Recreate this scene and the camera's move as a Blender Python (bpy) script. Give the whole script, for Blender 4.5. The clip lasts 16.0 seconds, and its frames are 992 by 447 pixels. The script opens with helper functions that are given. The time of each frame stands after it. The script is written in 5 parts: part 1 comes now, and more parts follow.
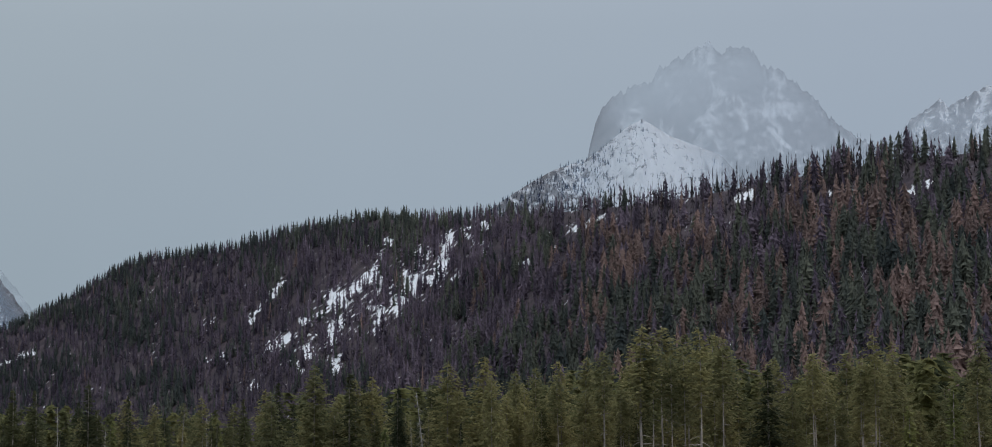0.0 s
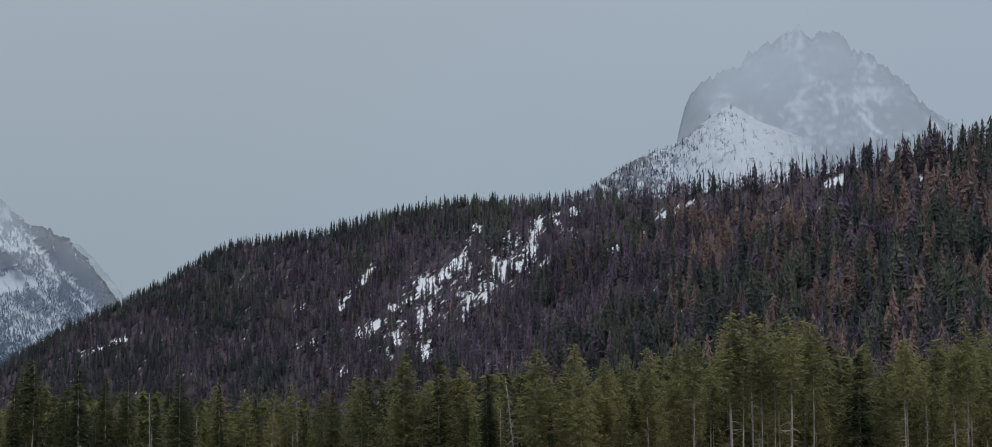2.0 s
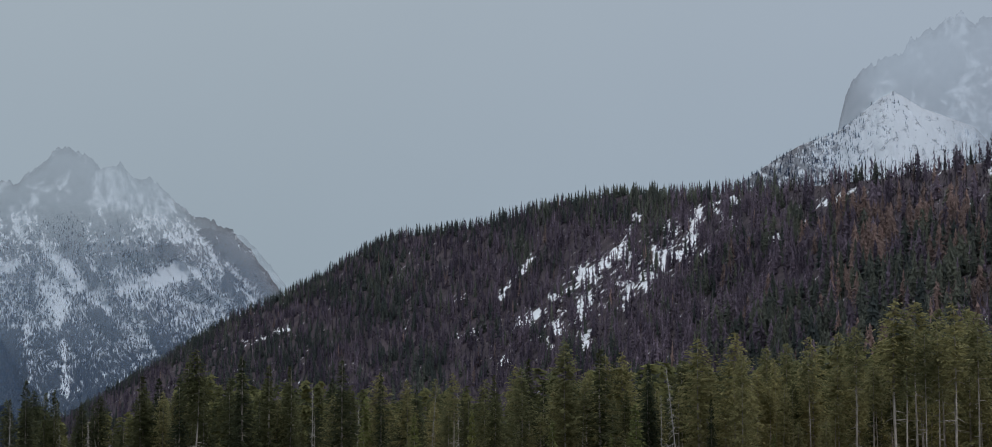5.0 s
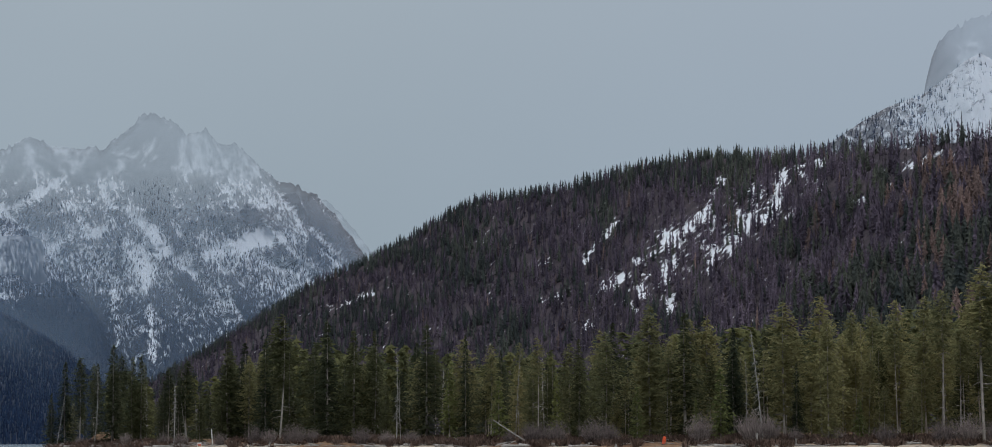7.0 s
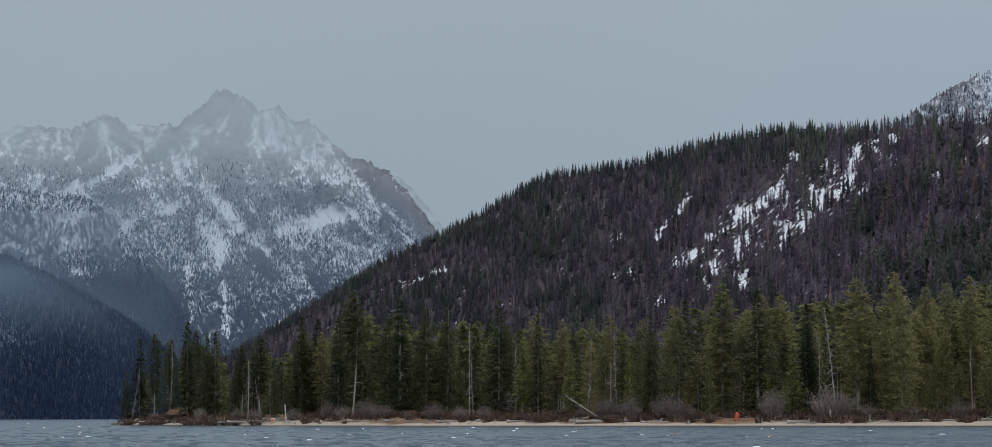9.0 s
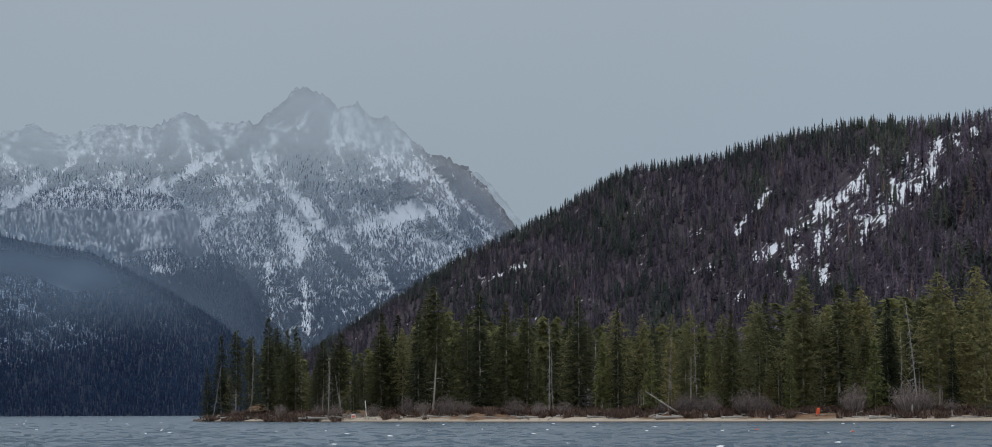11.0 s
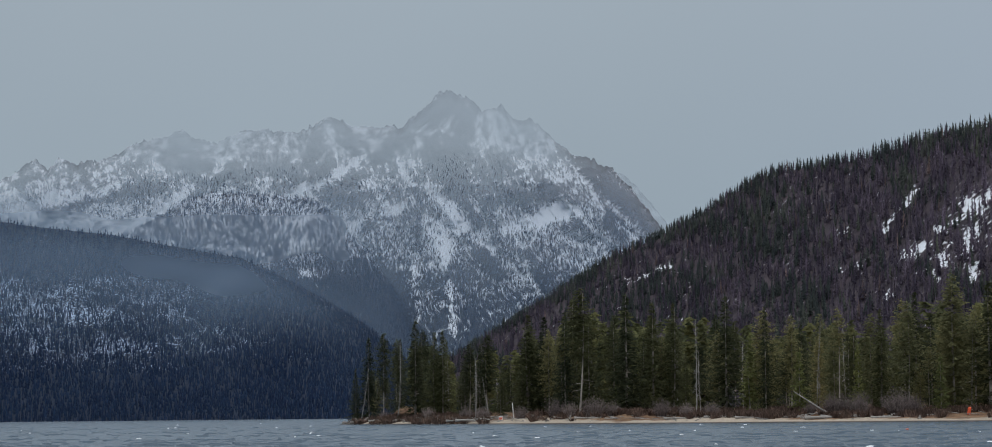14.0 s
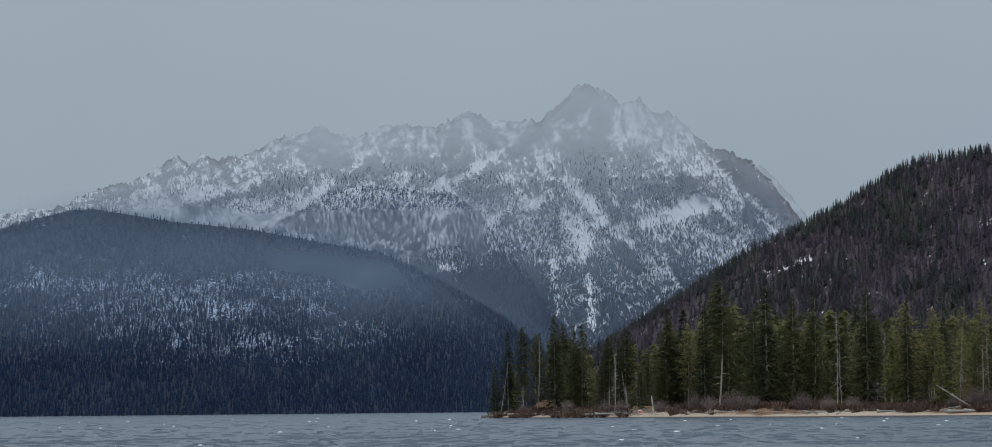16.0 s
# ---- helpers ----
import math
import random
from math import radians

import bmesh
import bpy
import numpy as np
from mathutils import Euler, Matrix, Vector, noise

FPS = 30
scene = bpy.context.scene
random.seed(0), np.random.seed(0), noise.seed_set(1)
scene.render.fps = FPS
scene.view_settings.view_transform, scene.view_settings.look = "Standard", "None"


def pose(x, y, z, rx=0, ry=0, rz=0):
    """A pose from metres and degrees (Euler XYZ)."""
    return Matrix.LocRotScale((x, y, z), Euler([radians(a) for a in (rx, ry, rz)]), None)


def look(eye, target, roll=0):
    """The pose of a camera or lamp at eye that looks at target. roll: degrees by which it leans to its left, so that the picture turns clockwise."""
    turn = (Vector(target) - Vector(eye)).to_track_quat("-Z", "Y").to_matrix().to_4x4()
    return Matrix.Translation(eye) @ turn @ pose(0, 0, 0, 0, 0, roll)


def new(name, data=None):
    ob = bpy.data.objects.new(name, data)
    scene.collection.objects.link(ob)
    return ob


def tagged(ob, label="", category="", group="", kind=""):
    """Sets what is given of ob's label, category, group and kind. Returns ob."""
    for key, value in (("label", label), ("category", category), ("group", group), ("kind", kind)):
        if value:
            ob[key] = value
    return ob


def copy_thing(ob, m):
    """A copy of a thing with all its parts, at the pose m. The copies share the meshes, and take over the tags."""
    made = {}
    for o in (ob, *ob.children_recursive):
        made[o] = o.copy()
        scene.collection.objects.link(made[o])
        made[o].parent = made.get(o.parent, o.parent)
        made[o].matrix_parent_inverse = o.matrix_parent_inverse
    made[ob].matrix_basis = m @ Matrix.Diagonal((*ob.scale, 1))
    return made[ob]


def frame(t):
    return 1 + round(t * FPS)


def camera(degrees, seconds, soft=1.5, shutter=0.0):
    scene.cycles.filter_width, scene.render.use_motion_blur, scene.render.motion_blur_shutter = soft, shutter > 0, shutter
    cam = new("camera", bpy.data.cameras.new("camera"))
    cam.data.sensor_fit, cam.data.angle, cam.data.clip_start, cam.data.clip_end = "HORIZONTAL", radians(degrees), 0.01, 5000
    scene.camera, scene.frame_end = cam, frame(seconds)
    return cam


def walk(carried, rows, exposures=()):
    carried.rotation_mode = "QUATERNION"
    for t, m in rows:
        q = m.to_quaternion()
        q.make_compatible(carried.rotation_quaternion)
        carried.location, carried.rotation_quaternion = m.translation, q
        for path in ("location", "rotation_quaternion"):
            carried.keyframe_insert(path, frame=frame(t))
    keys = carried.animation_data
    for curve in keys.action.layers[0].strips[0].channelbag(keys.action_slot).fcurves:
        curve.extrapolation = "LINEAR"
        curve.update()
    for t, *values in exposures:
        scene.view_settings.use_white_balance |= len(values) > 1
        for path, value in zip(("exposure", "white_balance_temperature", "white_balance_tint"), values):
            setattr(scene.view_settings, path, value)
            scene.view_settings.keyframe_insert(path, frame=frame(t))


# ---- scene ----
# ================= camera: a slow pan from one spot on the beach =================
cam = camera(24.0, 16.0, soft=0.85)
EYE = 1.6
ROWS = [
    (0.0, -0.000, 6.746, 0.441), (0.5, 0.439, 6.678, 0.414), (1.0, 1.003, 6.570, 0.442),
    (1.5, 1.569, 6.491, 0.404), (2.0, 2.196, 6.421, 0.342), (2.5, 2.981, 6.364, 0.330),
    (3.0, 3.569, 6.358, 0.226), (3.5, 4.041, 6.344, 0.283), (4.0, 4.521, 6.323, 0.224),
    (4.5, 5.361, 6.285, 0.200), (7.0, 8.211, 5.311, 0.166), (7.5, 8.712, 5.110, 0.189),
    (8.0, 9.191, 4.957, 0.136), (8.5, 9.586, 4.792, 0.107), (11.0, 11.939, 4.626, 0.195),
    (11.5, 12.584, 4.616, 0.220), (12.0, 13.414, 4.617, 0.215), (12.5, 13.949, 4.624, 0.280),
    (13.0, 14.394, 4.660, 0.373), (13.5, 14.899, 4.693, 0.485), (14.0, 15.509, 4.688, 0.546),
    (14.5, 16.184, 4.667, 0.529), (15.0, 17.217, 4.637, 0.518), (15.5, 18.222, 4.608, 0.453),
    (16.0, 18.919, 4.563, 0.534),
]
walk(cam, [(t, pose(0, 0, EYE, 90 + pitch, 0, yaw) @ pose(0, 0, 0, 0, 0, -roll)) for t, yaw, pitch, roll in ROWS])

# ================= overcast daylight =================
SUN_ELEV, SUN_TURN = 48.0, 130.0
world = bpy.data.worlds.new("overcast_sky")
scene.world = world
world.use_nodes = True
wt = world.node_tree
for n in list(wt.nodes):
    wt.nodes.remove(n)
w_out = wt.nodes.new("ShaderNodeOutputWorld")
w_bg = wt.nodes.new("ShaderNodeBackground")
w_sky = wt.nodes.new("ShaderNodeTexSky")
w_sky.sky_type = "NISHITA"
w_sky.sun_disc = False
w_sky.sun_elevation, w_sky.sun_rotation = radians(SUN_ELEV), radians(SUN_TURN)
w_dim = wt.nodes.new("ShaderNodeMix")
w_dim.data_type, w_dim.blend_type = "RGBA", "MULTIPLY"
w_dim.inputs["Factor"].default_value = 1.0
w_dim.inputs["B"].default_value = (0.07, 0.07, 0.07, 1)
w_co = wt.nodes.new("ShaderNodeTexCoord")
w_sep = wt.nodes.new("ShaderNodeSeparateXYZ")
w_ramp = wt.nodes.new("ShaderNodeValToRGB")          # cloud deck: brighter towards the zenith
els = w_ramp.color_ramp.elements
els[0].position, els[0].color = 0.0, (0.266, 0.337, 0.415, 1)
els[1].position, els[1].color = 1.0, (1.30, 1.36, 1.42, 1)
mid = els.new(0.2)
mid.color = (0.356, 0.418, 0.480, 1)
w_noise = wt.nodes.new("ShaderNodeTexNoise")
w_noise.inputs["Scale"].default_value, w_noise.inputs["Detail"].default_value = 5.0, 5.0
w_cloud = wt.nodes.new("ShaderNodeMapRange")
w_cloud.inputs["To Min"].default_value, w_cloud.inputs["To Max"].default_value = 0.94, 1.06
w_soft = wt.nodes.new("ShaderNodeMix")
w_soft.data_type, w_soft.blend_type = "RGBA", "MULTIPLY"
w_soft.inputs["Factor"].default_value = 1.0
w_mix = wt.nodes.new("ShaderNodeMix")
w_mix.data_type = "RGBA"
w_mix.inputs["Factor"].default_value = 0.93
wt.links.new(w_sky.outputs["Color"], w_dim.inputs["A"])
wt.links.new(w_co.outputs["Generated"], w_sep.inputs["Vector"])
wt.links.new(w_co.outputs["Generated"], w_noise.inputs["Vector"])
wt.links.new(w_sep.outputs["Z"], w_ramp.inputs["Fac"])
wt.links.new(w_noise.outputs["Fac"], w_cloud.inputs["Value"])
w_side = wt.nodes.new("ShaderNodeMapRange")
w_side.inputs["From Min"].default_value, w_side.inputs["From Max"].default_value = -0.2, 0.2
w_tint = wt.nodes.new("ShaderNodeMix")
w_tint.data_type = "RGBA"
w_tint.inputs["A"].default_value, w_tint.inputs["B"].default_value = (1.0, 1.0, 0.985, 1), (1.0, 1.0, 1.045, 1)
w_cast = wt.nodes.new("ShaderNodeMix")
w_cast.data_type, w_cast.blend_type = "RGBA", "MULTIPLY"
w_cast.inputs["Factor"].default_value = 1.0
wt.links.new(w_sep.outputs["X"], w_side.inputs["Value"])
wt.links.new(w_side.outputs["Result"], w_tint.inputs["Factor"])
wt.links.new(w_ramp.outputs["Color"], w_cast.inputs["A"])
wt.links.new(w_tint.outputs["Result"], w_cast.inputs["B"])
wt.links.new(w_cast.outputs["Result"], w_soft.inputs["A"])
wt.links.new(w_cloud.outputs["Result"], w_soft.inputs["B"])
wt.links.new(w_dim.outputs["Result"], w_mix.inputs["A"])
wt.links.new(w_soft.outputs["Result"], w_mix.inputs["B"])
wt.links.new(w_mix.outputs["Result"], w_bg.inputs["Color"])
wt.links.new(w_bg.outputs["Background"], w_out.inputs["Surface"])
w_bg.inputs["Strength"].default_value = 1.0

sun = new("sun", bpy.data.lights.new("sun", "SUN"))
sun.data.energy, sun.data.angle, sun.data.color = 0.6, radians(30), (1.0, 0.96, 0.9)
sun.matrix_world = look((0, 0, 50), (50 * math.sin(radians(SUN_TURN - 180)), 50 * math.cos(radians(SUN_TURN - 180)), 50 - 60 * math.sin(radians(SUN_ELEV))))


# ================= small tools =================
def lattice(ix, iy, seed):
    h = (ix.astype(np.int64) * 374761393 + iy.astype(np.int64) * 668265263 + seed * 974711) & 0x7FFFFFFF
    h = ((h ^ (h >> 13)) * 1274126177) & 0x7FFFFFFF
    return ((h ^ (h >> 16)) & 0xFFFF) / 65535.0


def soft_noise(x, y, seed=0):
    """Smooth value noise, 0 to 1."""
    x, y = np.broadcast_arrays(np.asarray(x, float), np.asarray(y, float))
    ix, iy = np.floor(x), np.floor(y)
    u, v = x - ix, y - iy
    u, v = u * u * (3 - 2 * u), v * v * (3 - 2 * v)
    a, b = lattice(ix, iy, seed), lattice(ix + 1, iy, seed)
    c, d = lattice(ix, iy + 1, seed), lattice(ix + 1, iy + 1, seed)
    return (a * (1 - u) + b * u) * (1 - v) + (c * (1 - u) + d * u) * v


def fbm(x, y, seed=0, octaves=5, gain=0.5):
    total, amp, norm = 0.0, 1.0, 0.0
    for k in range(octaves):
        total = total + amp * soft_noise(np.asarray(x) * 2 ** k + 17 * k, np.asarray(y) * 2 ** k - 9 * k, seed + k)
        norm += amp
        amp *= gain
    return total / norm


def ribs(x, y, seed=0, octaves=5, gain=0.55):
    """Ridged noise, 0 in the gullies to 1 on the ribs."""
    total, amp, norm = 0.0, 1.0, 0.0
    for k in range(octaves):
        n = soft_noise(np.asarray(x) * 2 ** k + 31 * k, np.asarray(y) * 2 ** k + 7 * k, seed + k)
        total = total + amp * (1 - np.abs(2 * n - 1))
        norm += amp
        amp *= gain
    return total / norm


def step(a, b, x):
    t = np.clip((np.asarray(x, float) - a) / (b - a), 0, 1)
    return t * t * (3 - 2 * t)


def curve_of(points):
    """A function of the bearing (degrees, to the left of the y axis) through the given points."""
    xs, ys = zip(*sorted(points))
    return lambda a: np.interp(a, xs, ys)


def place(az, r):
    a = np.radians(az)
    return -np.asarray(r) * np.sin(a), np.asarray(r) * np.cos(a)


def mesh_of(name, verts, faces, material=None, smooth=False, attributes=None):
    """A mesh from arrays of places and of triangles or quads."""
    verts, faces = np.asarray(verts, np.float32), np.asarray(faces, np.int32)
    me = bpy.data.meshes.new(name)
    n, k = faces.shape
    me.vertices.add(len(verts))
    me.vertices.foreach_set("co", verts.ravel())
    me.loops.add(n * k)
    me.loops.foreach_set("vertex_index", faces.ravel())
    me.polygons.add(n)
    me.polygons.foreach_set("loop_start", np.arange(0, n * k, k, dtype=np.int32))
    if smooth:
        me.polygons.foreach_set("use_smooth", np.ones(n, bool))
    for key, values in (attributes or {}).items():
        me.attributes.new(key, "FLOAT", "POINT").data.foreach_set("value", np.asarray(values, np.float32).ravel())
    me.update(calc_edges=True)
    me.validate()
    if material:
        me.materials.append(material)
    return me


def grid_faces(rows, cols):
    i = np.arange(rows - 1)[:, None] * cols + np.arange(cols - 1)[None, :]
    return np.stack([i, i + 1, i + cols + 1, i + cols], -1).reshape(-1, 4)


def part(name, bm, material, parent, label=""):
    me = bpy.data.meshes.new(name)
    bm.to_mesh(me)
    bm.free()
    me.materials.append(material)
    ob = new(name, me)
    ob.parent = parent
    return tagged(ob, label)


def part_of(name, me, parent, label=""):
    ob = new(name, me)
    ob.parent = parent
    return tagged(ob, label)


# ================= materials =================
def nodes_of(name, rough=0.8, spec=0.3):
    m = bpy.data.materials.new(name)
    m.use_nodes = True
    t = m.node_tree
    b = t.nodes["Principled BSDF"]
    b.inputs["Roughness"].default_value = rough
    b.inputs["Specular IOR Level"].default_value = spec
    return m, t, b


def tex_noise(t, scale, detail=4.0, stretch=None, rough=0.55):
    g = t.nodes.new("ShaderNodeNewGeometry")
    n = t.nodes.new("ShaderNodeTexNoise")
    n.inputs["Scale"].default_value, n.inputs["Detail"].default_value, n.inputs["Roughness"].default_value = scale, detail, rough
    if stretch:
        mp = t.nodes.new("ShaderNodeMapping")
        mp.inputs["Scale"].default_value = stretch
        t.links.new(g.outputs["Position"], mp.inputs["Vector"])
        t.links.new(mp.outputs["Vector"], n.inputs["Vector"])
    else:
        t.links.new(g.outputs["Position"], n.inputs["Vector"])
    return n.outputs["Fac"]


def ramp_value(t, value, a, b, lo=0.0, hi=1.0):
    m = t.nodes.new("ShaderNodeMapRange")
    m.inputs["From Min"].default_value, m.inputs["From Max"].default_value = a, b
    m.inputs["To Min"].default_value, m.inputs["To Max"].default_value = lo, hi
    t.links.new(value, m.inputs["Value"])
    return m.outputs["Result"]


def blend(t, fac, a, b, mode="MIX"):
    m = t.nodes.new("ShaderNodeMix")
    m.data_type, m.blend_type = "RGBA", mode
    for socket, v in (("Factor", fac), ("A", a), ("B", b)):
        if isinstance(v, (int, float)):
            m.inputs[socket].default_value = v if socket == "Factor" else (v, v, v, 1)
        elif isinstance(v, tuple):
            m.inputs[socket].default_value = (*v, 1)
        else:
            t.links.new(v, m.inputs[socket])
    return m.outputs["Result"]


def sums(t, op, a, b):
    m = t.nodes.new("ShaderNodeMath")
    m.operation = op
    for k, v in enumerate((a, b)):
        if isinstance(v, (int, float)):
            m.inputs[k].default_value = v
        else:
            t.links.new(v, m.inputs[k])
    return m.outputs["Value"]


def attribute(t, name):
    a = t.nodes.new("ShaderNodeAttribute")
    a.attribute_name = name
    return a.outputs["Fac"]


def bump(t, b, height, strength, distance):
    n = t.nodes.new("ShaderNodeBump")
    n.inputs["Strength"].default_value, n.inputs["Distance"].default_value = strength, distance
    t.links.new(height, n.inputs["Height"])
    t.links.new(n.outputs["Normal"], b.inputs["Normal"])


def surface(name, dark, light, big, fine, rough=0.85, spec=0.2, relief=0.02, stretch=None):
    """A grainy surface: two colours in broad patches, and fine grain over them."""
    m, t, b = nodes_of(name, rough, spec)
    base = blend(t, ramp_value(t, tex_noise(t, big, 4), 0.3, 0.7), dark, light)
    grain = tex_noise(t, fine, 6, stretch)
    t.links.new(blend(t, 1.0, base, ramp_value(t, grain, 0.25, 0.75, 0.65, 1.3), "MULTIPLY"), b.inputs["Base Color"])
    bump(t, b, grain, 0.6, relief)
    return m


def foliage(name, dark, light, per_tree, veil=None, spread=(0.6, 1.4), through_light=0.0, grain=2.0):
    """Needles: each tree has its own tone, each spray too, and fine grain over them. per_tree: 'object' or the name of an attribute."""
    m, t, b = nodes_of(name, 0.8, 0.1)
    if per_tree == "object":
        o = t.nodes.new("ShaderNodeObjectInfo")
        tone = o.outputs["Random"]
    else:
        tone = attribute(t, per_tree)
    g = t.nodes.new("ShaderNodeNewGeometry")
    spray = ramp_value(t, g.outputs["Random Per Island"], 0, 1, *spread)
    needles = ramp_value(t, tex_noise(t, grain, 4, None, 0.7), 0.3, 0.7, 0.6, 1.4)
    col = blend(t, tone, dark, light)
    tinted = blend(t, 1.0, blend(t, 1.0, col, spray, "MULTIPLY"), needles, "MULTIPLY")
    t.links.new(tinted, b.inputs["Base Color"])
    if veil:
        painted_haze(m, t, b, veil)
    elif through_light:
        back = t.nodes.new("ShaderNodeBsdfTranslucent")
        mix = t.nodes.new("ShaderNodeMixShader")
        mix.inputs["Fac"].default_value = through_light
        t.links.new(tinted, back.inputs["Color"])
        t.links.new(b.outputs["BSDF"], mix.inputs[1])
        t.links.new(back.outputs["BSDF"], mix.inputs[2])
        t.links.new(mix.outputs["Shader"], t.nodes["Material Output"].inputs["Surface"])
    return m


def painted_haze(m, t, b, tint):
    """Haze painted as transparency: a slope shows by its clear share, else the sky."""
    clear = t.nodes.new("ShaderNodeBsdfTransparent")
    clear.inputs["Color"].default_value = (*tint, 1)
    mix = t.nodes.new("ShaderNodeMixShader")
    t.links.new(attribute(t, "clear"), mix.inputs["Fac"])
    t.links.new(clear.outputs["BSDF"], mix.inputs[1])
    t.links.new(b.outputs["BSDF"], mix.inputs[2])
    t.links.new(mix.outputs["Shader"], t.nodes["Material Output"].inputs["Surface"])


def haze_material():
    """Haze painted on a part see-through sheet; the mesh says how thick it is."""
    m = bpy.data.materials.new("blue_haze_sheet")
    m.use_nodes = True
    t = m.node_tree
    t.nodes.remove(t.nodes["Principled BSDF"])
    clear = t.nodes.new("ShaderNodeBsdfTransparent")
    haze_bsdf = t.nodes.new("ShaderNodeBsdfDiffuse")
    haze_bsdf.inputs["Color"].default_value = (*SHEET_HAZE, 1)
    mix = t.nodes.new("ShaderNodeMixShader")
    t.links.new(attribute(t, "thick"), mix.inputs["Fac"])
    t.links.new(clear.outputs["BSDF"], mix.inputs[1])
    t.links.new(haze_bsdf.outputs["BSDF"], mix.inputs[2])
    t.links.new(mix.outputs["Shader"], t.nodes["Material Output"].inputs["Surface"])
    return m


def slope_noise(t, grain, streak):
    """Grain that runs down the fall line: metres along the slope and metres up it come with the mesh."""
    c = t.nodes.new("ShaderNodeCombineXYZ")
    t.links.new(sums(t, "MULTIPLY", attribute(t, "along"), streak[0]), c.inputs["X"])
    t.links.new(sums(t, "MULTIPLY", attribute(t, "up"), streak[1]), c.inputs["Y"])
    n = t.nodes.new("ShaderNodeTexNoise")
    n.inputs["Scale"].default_value, n.inputs["Detail"].default_value, n.inputs["Roughness"].default_value = grain, 8.0, 0.65
    t.links.new(c.outputs["Vector"], n.inputs["Vector"])
    return n.outputs["Fac"]


def slope_material(name, soil_a, soil_b, snow_colour, grain, veil, streak=(1, 0.4), soft=0.12, broken=0.75):
    """Rock or soil under patchy snow, and dark, haze-blue forest floor below the tree line; the mesh says where snow
    and wood lie, the grain breaks their edge.
    """
    m, t, b = nodes_of(name, 0.9, 0.15)
    rock = blend(t, ramp_value(t, tex_noise(t, grain * 0.25, 5), 0.35, 0.65), soil_a, soil_b)
    # Floor below the tree line, with basin haze painted in as dark blue
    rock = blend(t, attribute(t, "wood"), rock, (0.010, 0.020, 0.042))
    fine = slope_noise(t, grain, streak)
    rock = blend(t, 1.0, rock, ramp_value(t, fine, 0.25, 0.75, 0.6, 1.35), "MULTIPLY")
    lies = sums(t, "ADD", attribute(t, "snow"), ramp_value(t, fine, 0.0, 1.0, -broken, broken))
    t.links.new(blend(t, ramp_value(t, lies, 0.5 - soft, 0.5 + soft), rock, snow_colour), b.inputs["Base Color"])
    bump(t, b, fine, 0.8, 0.6 / grain)
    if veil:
        painted_haze(m, t, b, veil)
    return m


# Haze tints: two for see-through slopes, one for the sheets before them
PALE_HAZE, BLUE_HAZE, SHEET_HAZE = (0.985, 0.99, 1.0), (0.80, 0.89, 0.99), (0.245, 0.335, 0.452)
HAZE_PAINT = haze_material()
ROCK = slope_material("snowy_granite", (0.072, 0.074, 0.092), (0.130, 0.128, 0.148), (0.74, 0.79, 0.86), 0.30, PALE_HAZE, (1, 0.26), 0.16, 0.85)
CRAG = slope_material("haze_painted_granite", (0.09, 0.088, 0.105), (0.15, 0.14, 0.155), (0.74, 0.79, 0.86), 0.13, PALE_HAZE, (1, 0.45), 0.16, 0.95)
# Far ridge: the blue of haze is put into floor and snow colours
WOODED = slope_material("snowy_haze_blue_floor", (0.008, 0.015, 0.033), (0.018, 0.030, 0.055), (0.42, 0.52, 0.68), 0.60, BLUE_HAZE, (1, 1.3), 0.08, 1.2)
HILL = slope_material("burnt_hillside", (0.046, 0.038, 0.050), (0.084, 0.067, 0.076), (0.80, 0.83, 0.88), 0.26, None, (1, 0.6), 0.10, 1.5)
# Needles coloured blue for haze, and part see-through where haze thickens
FAR_NEEDLES = foliage("far_haze_blue_conifers", (0.005, 0.012, 0.035), (0.013, 0.029, 0.067), "tone", BLUE_HAZE, (0.85, 1.15))
HILL_GREEN = foliage("hill_conifers", (0.050, 0.062, 0.063), (0.136, 0.148, 0.118), "tone", None, (0.85, 1.15), 0.35, 1.1)
HILL_BURNT = foliage("burnt_conifers", (0.074, 0.063, 0.090), (0.200, 0.163, 0.212), "tone", None, (0.85, 1.15), 0.35, 1.1)
HILL_BROWN = foliage("scorched_brown_conifers", (0.144, 0.109, 0.106), (0.299, 0.213, 0.193), "tone", None, (0.85, 1.15), 0.35, 1.1)
CHAR = surface("charred_wood", (0.014, 0.012, 0.016), (0.036, 0.031, 0.038), 0.3, 3.0)
PINE = foliage("pine_needles", (0.165, 0.167, 0.087), (0.280, 0.256, 0.122), "object", None, (0.8, 1.2), 0.5, 3.0)
SPRUCE = foliage("spruce_needles", (0.048, 0.058, 0.036), (0.100, 0.105, 0.052), "object", None, (0.8, 1.2), 0.5, 3.0)
YOUNG = foliage("young_pine_needles", (0.135, 0.155, 0.064), (0.205, 0.212, 0.082), "object", None, (0.8, 1.2), 0.5, 3.0)
BACK = foliage("back_rank_needles", (0.075, 0.088, 0.050), (0.190, 0.188, 0.082), "tone", None, (0.8, 1.2), 0.5, 3.0)
BARK = surface("pine_bark", (0.19, 0.165, 0.145), (0.42, 0.375, 0.33), 0.6, 5.0, stretch=(1, 1, 0.2))
GREYWOOD = surface("weathered_grey_wood", (0.20, 0.188, 0.175), (0.38, 0.36, 0.33), 0.8, 6.0, stretch=(1, 1, 0.2))
TWIGS = foliage("bare_willow_twigs", (0.15, 0.122, 0.116), (0.29, 0.24, 0.22), "object", None, (0.5, 1.5))
